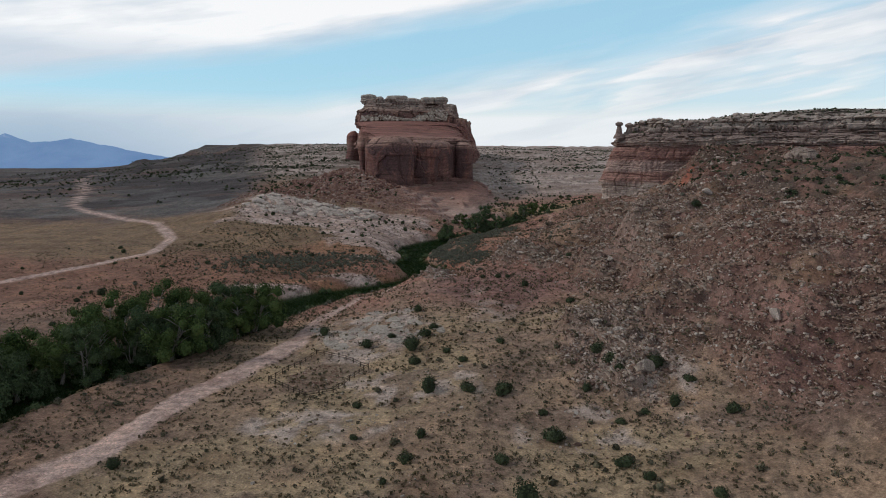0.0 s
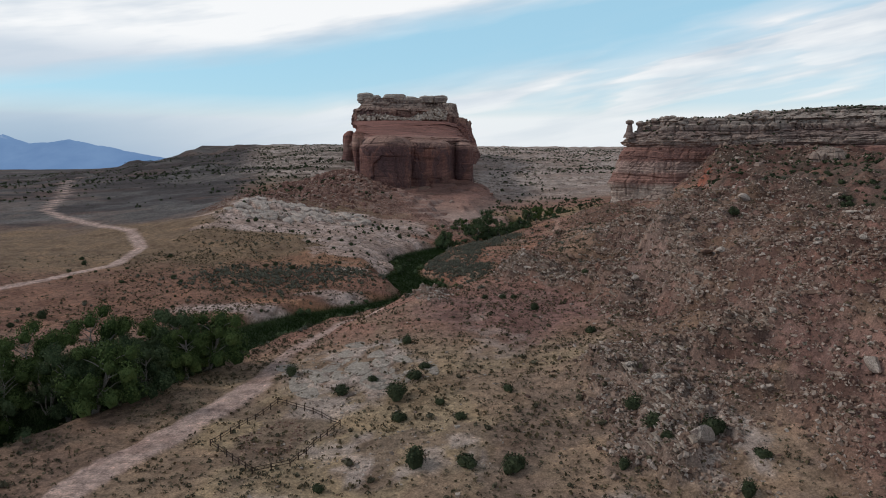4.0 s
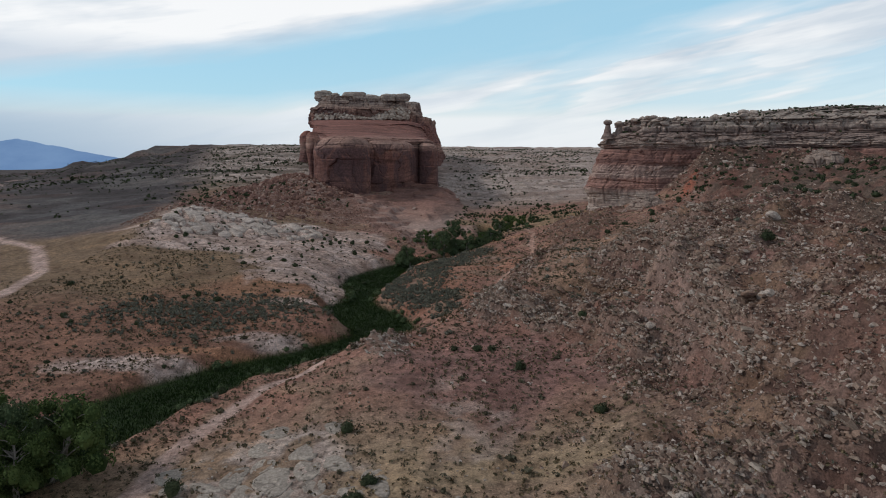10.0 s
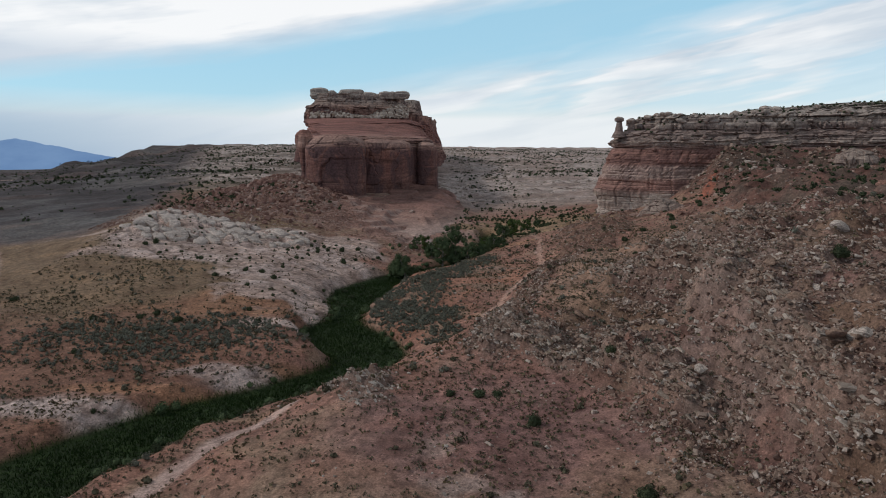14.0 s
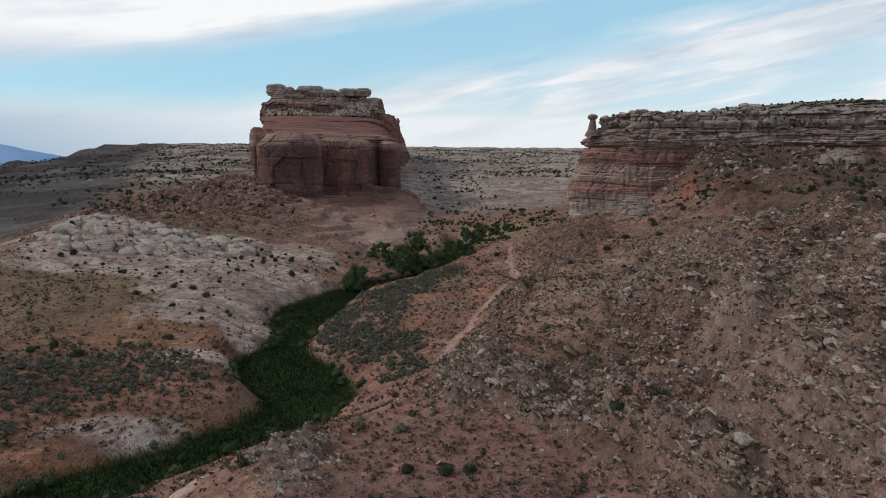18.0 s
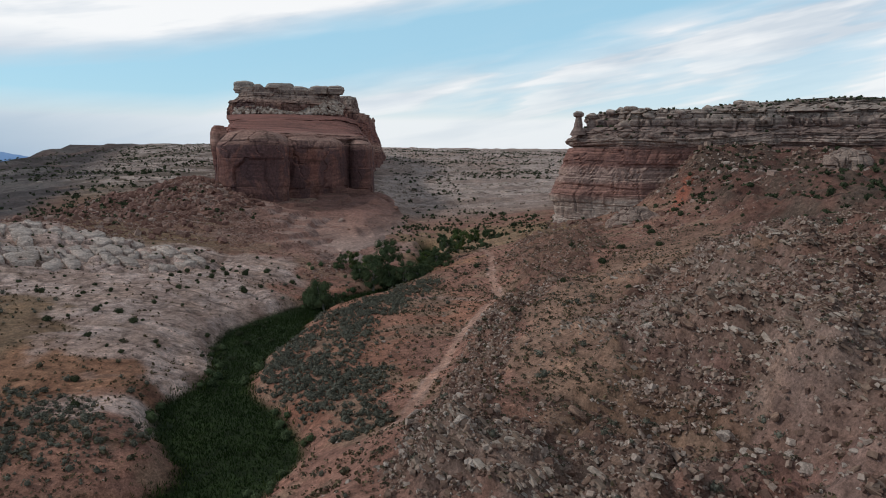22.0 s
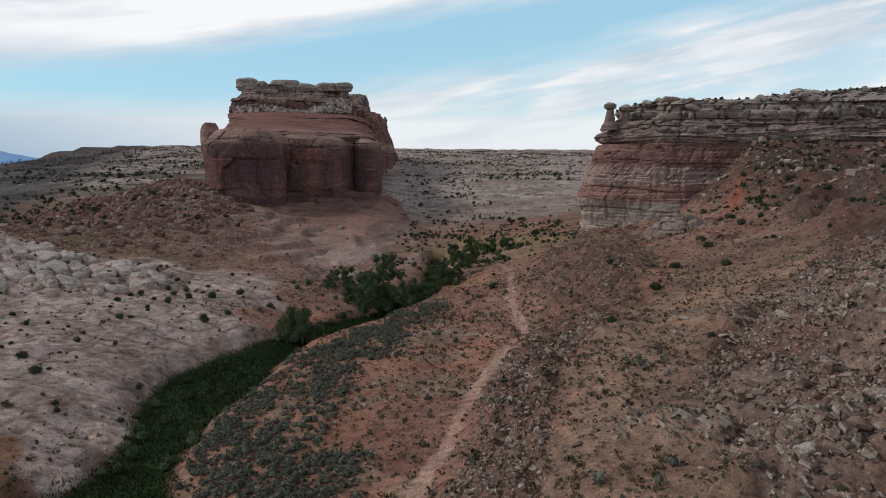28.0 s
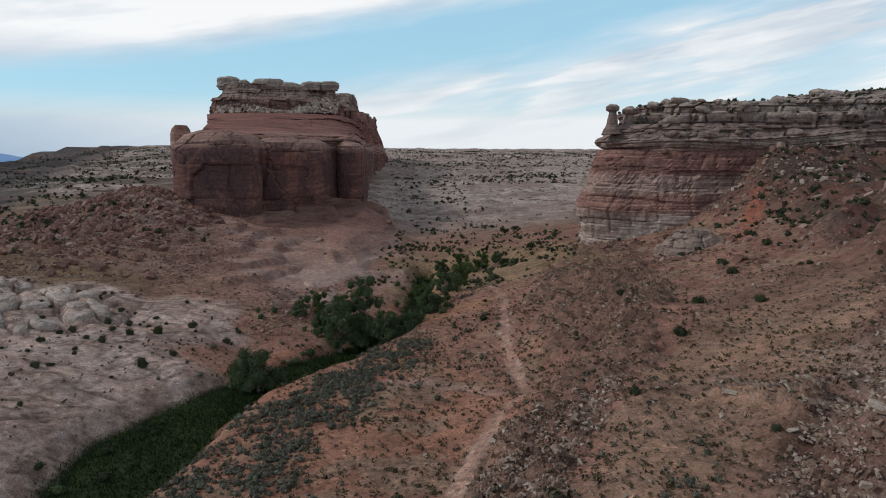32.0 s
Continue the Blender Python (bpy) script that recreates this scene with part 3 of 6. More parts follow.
def build_ground():
    xs = spaced(-4900, -128, 120, 4900, 0.95, 1.035)
    ys = spaced(-300, 86, 470, 4850, 0.95, 1.026)
    X, Y = np.meshgrid(xs, ys)
    X, Y = X.ravel(), Y.ravel()
    q = zones(X, Y)
    Z = height(X, Y, q)
    n, n2 = q["n"], q["n2"]

    def lay(c, colour, w):
        return c + (np.array(colour) - c) * w[:, None]

    c = np.tile(np.array((0.305, 0.225, 0.155)), (len(X), 1))
    c = lay(c, (0.37, 0.295, 0.185), step(n, 0.46, 0.58) * 0.8 * (1 - step(Y, 150, 210)))
    c = lay(c, (0.20, 0.15, 0.12), step(fbm(X / 10, Y / 10, 0, 4, 33), 0.56, 0.64) * 0.6 * (1 - step(Y, 150, 210)))
    c = lay(c, (0.30, 0.165, 0.125), step(Y, 180, 215) * (0.35 + 0.65 * step(n2, 0.38, 0.52)) * 0.9)
    c = lay(c, (0.235, 0.138, 0.125), blob(X, Y, 22, 216, 24, 26, n2, 0.4) * 0.75)
    c = lay(c, (0.215, 0.145, 0.108), (1 - step(X + (n - 0.5) * 16, -66, -48)) * (1 - step(Y, 195, 225)) * 0.85)
    c = lay(c, (0.16, 0.1, 0.079), q["slope"])
    c = lay(c, (0.215, 0.125, 0.098), q["slope"] * step(fbm(X / 15, Y / 15, 0, 3, 27), 0.5, 0.6) * 0.7)
    c = lay(c, (0.22, 0.155, 0.125), q["slope"] * step(n2, 0.5, 0.62) * 0.7)
    c = lay(c, (0.30, 0.215, 0.13), q["slope"] * step(fbm(X / 13, Y / 13, 0, 4, 28), 0.56, 0.64) * 0.35 * (1 - step(Y, 290, 340)))
    c = lay(c, (0.27, 0.16, 0.135), q["slope"] * step(fbm(X / 10, Y / 14, 0, 4, 30), 0.56, 0.64) * 0.45)
    c = lay(c, (0.25, 0.18, 0.14), q["ridge"] * 0.7)
    c = lay(c, (0.27, 0.205, 0.17), q["field"] * 0.75)
    c = lay(c, (0.19, 0.12, 0.092), q["scarp"] * 0.85)
    c = lay(c, (0.165, 0.09, 0.07), q["slope"] * step(Y, 350, 400) * 0.9)
    c = lay(c, (0.115, 0.092, 0.072), q["slope"] * brushy(X + (n - 0.5) * 50, Y) * step(n2, 0.36, 0.56) * 0.8)
    c = lay(c, (0.36, 0.19, 0.125), np.minimum(1, blob(X, Y, 34, 372, 26, 34, n, 0.3) + blob(X, Y, 14, 330, 16, 40, n2, 0.3)) * step(n2, 0.36, 0.5) * 0.75)
    c = lay(c, (0.31, 0.208, 0.148), q["bench"] * 0.9)
    c = lay(c, (0.215, 0.128, 0.095), q["bench"] * step(Y + (n - 0.5) * 30, 350, 385) * 0.65)
    c = lay(c, (0.35, 0.175, 0.115), (1 - step(np.abs(q["bank"] - 3), 1.0, 3.0)) * step(Y, 285, 300) * step(X, -12, -4) * step(n2, 0.42, 0.55) * 0.8)
    c = lay(c, (0.22, 0.17, 0.14), q["outcrop"] * 0.8)
    c = lay(c, (0.245, 0.138, 0.095), q["flat"])
    c = lay(c, (0.225, 0.16, 0.10), q["flat"] * step(Y + (n - 0.5) * 60, 285, 330))
    c = lay(c, (0.064, 0.056, 0.056), q["grey"])
    c = lay(c, (0.13, 0.085, 0.07), q["grey"] * step(fbm(X / 60, Y / 45, 0, 4, 31), 0.52, 0.62) * 0.7)
    c = lay(c, (0.16, 0.165, 0.165), q["grey"] * step(fbm(X / 34, Y / 22, 0, 4, 32), 0.56, 0.64) * 0.35 * (1 - step(Y, 900, 1100)))
    c = lay(c, (0.052, 0.045, 0.045), np.minimum(1, blob(X, Y, -520, 1270, 150, 260, n, 0.3) + blob(X, Y, -260, 820, 90, 210, n, 0.3)) * 0.85)
    c = lay(c, (0.25, 0.25, 0.235), q["grey"] * step(fbm(X / 80, Y / 60, 0, 4, 15), 0.54, 0.66) * 0.3)
    c = lay(c, (0.21, 0.185, 0.16), step(Y, 600, 720) * (1 - q["grey"]) * 0.75)
    c = lay(c, (0.40, 0.325, 0.28), step(Y, 600, 720) * step(X + (n - 0.5) * 60, 20, 60) * (0.45 + 0.55 * step(n2, 0.4, 0.55)))
    c = lay(c, (0.49, 0.43, 0.385), q["far_pale"] * 0.9)
    c = lay(c, (0.125, 0.105, 0.085), step(fbm(X / 22, Y / 16, 0, 3, 23), 0.5, 0.58) * step(Y, 560, 660) * (1 - q["grey"]) * (0.55 - 0.33 * step(X, 20, 60)))
    c = lay(c, (0.34, 0.13, 0.085), (1 - step(off_line(X, Y, GULLY) + (n2 - 0.5) * 6, 1, 4)) * 0.9)
    c = lay(c, (0.22, 0.12, 0.09), blob(X, Y, -80, 575, 70, 60, n) * 0.85)
    c = lay(c, (0.31, 0.19, 0.15), q["apron"])
    c = lay(c, (0.38, 0.29, 0.25), q["apron"] * step(n2, 0.5, 0.62) * 0.7)
    c = lay(c, (0.29, 0.22, 0.125), q["meadow"] * 0.7)
    c = lay(c, (0.36, 0.20, 0.12), q["orange"] * 0.75)
    pale = np.minimum(1, q["pale_hill"] + q["pale_patch"]) * (0.7 + 0.3 * step(n2, 0.36, 0.5))
    c = lay(c, (0.55, 0.455, 0.405), pale)
    c = lay(c, (0.47, 0.40, 0.345), np.minimum(1, q["slab"] * step(n2, 0.33, 0.45) + q["white"] * 0.9 * step(fbm(X / 4, Y / 5, 0, 4, 29), 0.46, 0.58)))
    e1, _ = cells(X / 8.5 + fbm(X / 9, Y / 9, 0, 2, 50), Y / 11.0 + fbm(X / 9, Y / 9, 0, 2, 51), 4)
    e2, _ = cells(X / 2.6 + n2 * 2, Y / 6.0 + n * 2, 14)
    seam = np.maximum(1 - step(e1, 0.02, 0.13), (1 - step(e2, 0.0, 0.12)) * step(n2, 0.46, 0.58) * 0.4)
    u1 = (X * 0.5 + Y * 0.87) / 6.5 + (fbm(X / 24, Y / 24, 0, 3, 56) - 0.5) * 6
    u2 = (X * 0.95 - Y * 0.3) / 10 + (fbm(X / 20, Y / 20, 0, 3, 57) - 0.5) * 5
    line = np.maximum(1 - step(np.abs(u1 - np.floor(u1) - 0.5), 0.04, 0.12), (1 - step(np.abs(u2 - np.floor(u2) - 0.5), 0.03, 0.09)) * 0.8) * step(fbm(X / 11, Y / 11, 0, 3, 58), 0.35, 0.5)
    seam = np.maximum(seam * 0.8, line)
    c = lay(c, (0.42, 0.315, 0.255), q["pale_hill"] * step(fbm(X / 9, Y / 9, 0, 4, 59), 0.5, 0.6) * 0.6)
    c = lay(c, (0.17, 0.125, 0.10), seam * q["pale_hill"] * 0.85)
    e3, _ = cells(X / 3.4 + n2 * 0.8, Y / 4.4, 8)
    c = lay(c, (0.20, 0.14, 0.105), (1 - step(e3, 0.02, 0.12)) * np.minimum(1, q["slab"] + q["pale_patch"]) * 0.75)
    c = lay(c, (0.024, 0.045, 0.012), q["creek"])
    c = lay(c, (0.51, 0.39, 0.335), q["track"])
    c = lay(c, (0.43, 0.275, 0.205), (1 - step(off_line(X, Y, TRAIL), 0.5, 1.5)) * 0.9)
    c = c * np.array((1.05, 0.965, 0.955))
    k = len(xs)
    i = np.arange(len(ys) - 1)[:, None] * k + np.arange(k - 1)[None, :]
    i = i.ravel()
    me = grid_mesh("ground", np.stack([X, Y, Z], 1), np.stack([i, i + 1, i + k + 1, i + k], 1))
    tint(me, c)
    me.materials.append(SOIL)
    return tagged(new("ground", me), "reddish desert soil with pale rock and dirt tracks", "ground", kind="structure")


ground = build_ground()


# ---- cliffs ----
def ring_points(poly, n, near=0.0):
    """n points round a closed polygon with rounded corners, closer together on the side that faces the valley."""
    p = np.array(poly, float)
    for _ in range(2):
        q = np.roll(p, -1, 0)
        p = np.stack([p * 0.75 + q * 0.25, p * 0.25 + q * 0.75], 1).reshape(-1, 2)
    q = np.vstack([p, p[:1]])
    s = np.concatenate([[0], np.cumsum(np.hypot(*np.diff(q, axis=0).T))])
    u = np.linspace(0, s[-1], 2001)
    P = np.stack([np.interp(u, s, q[:, 0]), np.interp(u, s, q[:, 1])], 1)
    w = np.hypot(P[:, 0] - 30, P[:, 1] - 230) ** -near
    c = np.concatenate([[0], np.cumsum((w[1:] + w[:-1]) / 2)])
    k = np.interp(np.linspace(0, c[-1], n, endpoint=False), c, u)
    return np.stack([np.interp(k, u, P[:, 0]), np.interp(k, u, P[:, 1])], 1)


def cliff_mesh(name, levels, n=360, dz=1.0, ledge=1.6, rough=2.5, crack=1.5, seed=0, dome=2.0, thick=5.0, block=0.0, cell=8.0, near=2.0, smooth=True, grain=0.9, split=7.0):
    """A rock mass lofted through plan outlines at rising heights: beds of uneven thickness broken into blocks by joints, with a rough domed top."""
    zs = [l[0] for l in levels]
    rings = np.stack([ring_points(l[1], n, near) for l in levels])
    hs = np.arange(zs[0], zs[-1] + dz * 0.5, dz)
    P = np.stack([[np.interp(hs, zs, rings[:, j, c]) for c in (0, 1)] for j in range(n)]).transpose(2, 0, 1)
    tan = np.roll(P, -1, 1) - np.roll(P, 1, 1)
    nor = np.stack([tan[..., 1], -tan[..., 0]], -1)
    nor /= np.maximum(np.linalg.norm(nor, axis=-1, keepdims=True), 1e-6)
    Zg = np.repeat(hs[:, None], n, 1)
    X, Y = P[..., 0], P[..., 1]
    run = np.concatenate([[0], np.cumsum(np.hypot(*np.diff(rings[len(rings) // 2], axis=0).T))])[None, :]
    t = (Zg + (fbm(X / 60, Y / 60, 0, 3, seed + 2) - 0.5) * 7) / thick
    t = t + vnoise(t * 0.9, 0 * t, 0, seed + 4) * 1.4
    li = np.floor(t).astype(np.int64)
    lf = t - li
    c = run / cell * (0.6 + 0.9 * lattice(li, li * 0, li * 0, seed + 6)) + 10 * lattice(li, li * 0 + 3, li * 0, seed + 7) + (fbm(X / 8, Y / 8, Zg / 8, 2, seed + 8) - 0.5) * 1.0
    ci = np.floor(c).astype(np.int64)
    cf = c - ci
    bed = lattice(li, li * 0 + 9, li * 0, seed + 9) - 0.5
    d = bed * 2 * ledge * (0.5 + vnoise(X / 35, Y / 35, li, seed + 10))
    d += (lattice(ci, li, li * 0, seed + 12) - 0.5) * 2 * block
    d -= block * 0.7 * np.clip(1 - np.minimum(cf, 1 - cf) / 0.07, 0, 1)
    d -= ledge * 0.55 * np.clip(1 - np.minimum(lf, 1 - lf) / 0.12, 0, 1)
    d += (fbm(X / 16, Y / 16, Zg / 28, 4, seed + 11) - 0.5) * 2 * rough
    v = fbm(X / split, Y / split, Zg / (split * 8), 3, seed + 23)
    d -= crack * np.clip(1 - np.abs(v - 0.5) / 0.035, 0, 1)
    d += (fbm(X / 2.6, Y / 2.6, Zg / 2.6, 3, seed + 29) - 0.5) * grain
    P = P + nor * d[..., None]
    verts = [np.stack([P[..., 0], P[..., 1], Zg], -1).reshape(-1, 3)]
    top = P[-1]
    m = 16
    for k in range(1, m):
        f = 1 - (k / m) ** 1.3
        q = top.mean(0) + (top - top.mean(0)) * f
        z = hs[-1] + dome * (1 - f * f) + (fbm(q[:, 0] / 6, q[:, 1] / 6, 0, 4, seed + 41) - 0.5) * 2.4 * min(1, k / 2)
        verts.append(np.column_stack([q, z]))
    rows = len(hs) + m - 1
    j = np.arange(n)
    quads = np.concatenate([np.stack([r * n + j, r * n + (j + 1) % n, (r + 1) * n + (j + 1) % n, (r + 1) * n + j], 1) for r in range(rows - 1)])
    return grid_mesh(name, np.concatenate(verts), quads, smooth)


def part(name, me, mat, parent=None, label=""):
    """Links a mesh or bmesh as one object under a thing or a part."""
    if isinstance(me, bmesh.types.BMesh):
        bm, me = me, bpy.data.meshes.new(name)
        bm.to_mesh(me)
        bm.free()
    if mat and not me.materials:
        me.materials.append(mat)
    ob = new(name, me)
    if parent:
        ob.parent = parent
        ob.matrix_parent_inverse = parent.matrix_world.inverted()
    return tagged(ob, label)


def empty(name, at, label, category, group=""):
    ob = new(name)
    ob.location = at
    bpy.context.view_layer.update()
    return tagged(ob, label, category, group)


def grow(poly, d):
    p = np.array(poly, float)
    c = p.mean(0)
    r = p - c
    return c + r * (1 + d / np.maximum(np.linalg.norm(r, axis=1, keepdims=True), 1))


def build_butte():
    thing = empty("butte", (-30, 700, 20), "tall red sandstone butte with pale cap rocks and stepped ledges", "butte")

    def add(name, n, levels, label="", mat=None, **k):
        part(name, cliff_mesh(name, levels, n, **k), mat or BUTTE_ROCK, thing, label)

    low = [(-70, 652), (-44, 642), (-24, 650), (0, 670), (14, 698), (31, 706), (33, 760), (35, 900), (48, 1150), (-60, 1200), (-112, 1000), (-104, 850), (-88, 720)]
    add("lower_cliff", 420, [(10, grow(low, 4)), (22, grow(low, 0)), (48, low), (58, grow(low, -1)), (61, grow(low, -5)), (63, grow(low, -12))], ledge=0.4, rough=1.8, crack=1.0, seed=1, dome=4.0, thick=18, block=0.6, cell=16, smooth=False)
    left = [(-71, 646), (-70, 618), (-63, 605), (-48, 601), (-36, 603), (-28.5, 612), (-27, 632), (-28, 668), (-70, 672)]
    add("buttress", 320, [(8, grow(left, 3)), (20, grow(left, 0.6)), (44, left), (52, grow(left, 0.7)), (57, grow(left, 0.2)), (61, grow(left, -2)), (64, grow(left, -5.5)), (66, grow(left, -12))], "rounded red rock with a pale smooth crown", split=34, dz=0.8, ledge=0.35, rough=1.3, crack=1.0, seed=3, dome=1.2, thick=19, block=1.1, cell=17, smooth=False, grain=0.5)
    right = [(10.5, 700), (13, 690), (20, 687), (27, 690), (30.5, 702), (31, 740), (8, 745)]
    add("buttress", 240, [(8, grow(right, 2)), (20, grow(right, -0.5)), (22.5, grow(right, 0.4)), (46, right), (55, grow(right, 0.3)), (59, grow(right, -1.5)), (61.4, grow(right, -6))], split=30, dz=0.8, ledge=0.4, rough=1.0, crack=0.9, seed=5, dome=0.8, thick=17, block=0.9, cell=14, smooth=False, grain=0.5)
    mid = [(-33, 640), (-22, 639), (-11, 647), (1, 660), (10, 680), (13, 730), (-34, 720)]
    add("buttress", 300, [(8, grow(mid, 3)), (19, grow(mid, -0.6)), (22, mid), (50, grow(mid, 0.4)), (57, grow(mid, -0.5)), (61, grow(mid, -3)), (63, grow(mid, -9))], split=30, dz=0.8, ledge=0.5, rough=1.6, crack=1.4, seed=6, dome=1.0, thick=16, block=1.2, cell=15, smooth=False, grain=0.5)
    pillar = [(-84, 665), (-79, 658), (-73, 663), (-73, 676), (-82, 680)]
    add("pillar", 120, [(20, grow(pillar, 1)), (38, grow(pillar, -2.2)), (48, grow(pillar, -1.5)), (56, grow(pillar, 0.2)), (66, grow(pillar, 0.5)), (69, grow(pillar, -0.8)), (71, grow(pillar, -3.5))], dz=0.8, ledge=0.3, rough=1.0, crack=0.5, seed=8, dome=0.5, thick=12)
    a = np.linspace(0, 2 * math.pi, 11)[:-1]
    knob = np.column_stack([-131 + 10.5 * np.cos(a), 1000 + 16 * np.sin(a)])
    add("rear_knob", 110, [(30, grow(knob, 5)), (60, knob), (76, grow(knob, -0.5)), (80, grow(knob, -3)), (83, grow(knob, -7))], dz=1.0, ledge=0.5, rough=1.6, crack=0.6, seed=9, dome=0.6, thick=9)
    slope = [(-72, 668), (-44, 640), (-12, 652), (8, 690), (28, 700), (31, 780), (34, 900), (42, 1120), (-50, 1150), (-124, 1060), (-118, 900), (-98, 760)]
    high = [(-119, 932), (-107, 884), (-60, 872), (0, 900), (18, 950), (26, 1100), (-40, 1150), (-114, 1080)]
    add("red_slope", 420, [(57, ring_points(slope, 40)), (66, ring_points(grow(slope, -6), 40)), (74, ring_points(slope, 40) * 0.55 + ring_points(high, 40) * 0.45), (92, ring_points(high, 40))], "bare red beds stepping up like stairs", dz=0.6, ledge=2.4, rough=3.0, crack=0.0, seed=7, thick=3.4, block=1.0, cell=22, near=0.8, smooth=False)
    tower = [(-124, 955), (-100, 940), (-60, 944), (-20, 950), (2, 962), (10, 1000), (8, 1080), (-30, 1120), (-122, 1060)]
    add("upper_tower", 520, [(80, grow(tower, -6)), (88, grow(tower, -2)), (93, grow(tower, 0)), (98, grow(tower, 0.5)), (107, grow(tower, -0.5)), (112, grow(tower, -5)), (117, grow(tower, -12)), (124, grow(tower, -13)), (126, grow(tower, -15))], dz=0.75, ledge=1.8, rough=4.0, crack=1.5, seed=13, dome=1.0, thick=4.5, block=1.8, cell=9, near=6, smooth=False)
    rear = [(-10, 1075), (14, 1066), (25, 1085), (29, 1180), (0, 1260), (-40, 1180)]
    add("rear_tower", 190, [(50, grow(rear, 10)), (90, grow(rear, 2)), (108, rear), (114, grow(rear, -6)), (126, grow(rear, -8)), (128, grow(rear, -11))], dz=0.9, ledge=1.2, rough=4.0, crack=3.0, seed=17, dome=1.0, thick=9, block=1.8, cell=10, near=4, smooth=False)
    back = [(0, 1030), (30, 1020), (46, 1070), (66, 1240), (66, 1340), (0, 1400), (-20, 1200)]
    add("rear_cliff", 220, [(10, grow(back, 10)), (40, grow(back, 4)), (56, grow(back, -3)), (72, grow(back, -18)), (92, grow(back, -36)), (106, grow(back, -42))], ledge=1.4, rough=4.0, crack=3.5, seed=19, thick=8, block=2, cell=10, near=3, smooth=False)
    for cx, cy, r, lo, hi, seed in ((48.6, 1250, 4.6, 64, 109.5, 21), (38, 1190, 6, 74, 104, 22)):
        a = np.linspace(0, 2 * math.pi, 9)[:-1]
        ring = np.column_stack([cx + r * np.cos(a), cy + r * np.sin(a)])
        add("spire", 90, [(lo, grow(ring, 4)), (lo + 12, ring), (hi - 9, grow(ring, -1.5)), (hi - 4, grow(ring, 0.5)), (hi, grow(ring, -2.5))], dz=0.9, ledge=0.6, rough=1.6, crack=0.6, seed=seed, dome=0.8, near=0)
    for cx, w, hi, seed in ((-104, 23, 132.5, 31), (-89, 12, 129.4, 32), (-64, 30, 131.2, 33), (-43, 18, 127.6, 34), (-20, 21, 128.6, 35), (-3, 20, 129.2, 36), (-76, 10, 128.4, 37)):
        a = np.linspace(0, 2 * math.pi, 11)[:-1]
        ring = np.column_stack([cx + w * 0.5 * np.sign(np.cos(a)) * np.abs(np.cos(a)) ** 0.6, 966 + 9 * np.sin(a)])
        add("cap_rock", 84, [(120, grow(ring, -1)), (123, ring), (hi - 3.5, grow(ring, 0.3)), (hi - 1.2, grow(ring, 0.2)), (hi, grow(ring, -2.2))], "pale grey blocky cap rock", CAP_ROCK, dz=0.5, ledge=0.5, rough=1.0, crack=0.8, seed=seed, dome=0.5, thick=2.5, block=0.5, cell=6, near=2)
    return thing


butte = build_butte()


def apron_height(X, Y):
    """The smooth rock that swells up from the valley to the butte's foot."""
    warp = (fbm(X / 35, Y / 35, 0, 3, 121) - 0.5) * 26
    z = np.interp(Y + warp * 0.7, [452, 476, 517, 560, 600, 640, 700, 730], [0, 4.5, 7, 12, 17, 20.5, 21.5, 23])
    z = z + (fbm(X / 22, Y / 30, 0, 3, 122) - 0.5) * 10
    t = z * 0.24 + (fbm(X / 45, Y / 30, 0, 3, 123) - 0.5) * 3
    z = z + (np.floor(t) + step(t - np.floor(t), 0.0, 0.16) - t) * 3.4 * step(fbm(X / 28, Y / 28, 0, 2, 124), 0.42, 0.55)
    z = z + (fbm(X / 5, Y / 5, 0, 3, 125) - 0.5) * 1.0
    edge = np.maximum(step(X + warp * 0.5, np.interp(Y, [450, 560, 640, 730], [4, 14, 24, 28]), np.interp(Y, [450, 560, 640, 730], [30, 58, 62, 54])), step(-X + warp * 0.6, 30, 56))
    edge = np.maximum(edge, 1 - step(Y + warp * 0.4, 454, 474))
    return z * (1 - edge) + (height(X, Y) - 4) * edge


def build_apron():
    xs, ys = np.arange(-84, 76, 1.2), np.arange(452, 730, 1.2)
    X, Y = (v.ravel() for v in np.meshgrid(xs, ys))
    z = apron_height(X, Y)
    k = len(xs)
    i = (np.arange(len(ys) - 1)[:, None] * k + np.arange(k - 1)[None, :]).ravel()
    me = grid_mesh("rock_apron", np.stack([X, Y, z], 1), np.stack([i, i + 1, i + k + 1, i + k], 1))
    tagged(part("rock_apron", me, APRON_ROCK), "smooth pinkish slickrock swelling up to the butte", "rock")


build_apron()
MESA_EDGE = [(130, 545), (131, 526), (146, 514), (170, 506), (200, 500), (240, 488), (290, 470), (350, 440), (440, 390), (700, 330), (900, 700), (500, 900), (260, 760), (170, 640)]


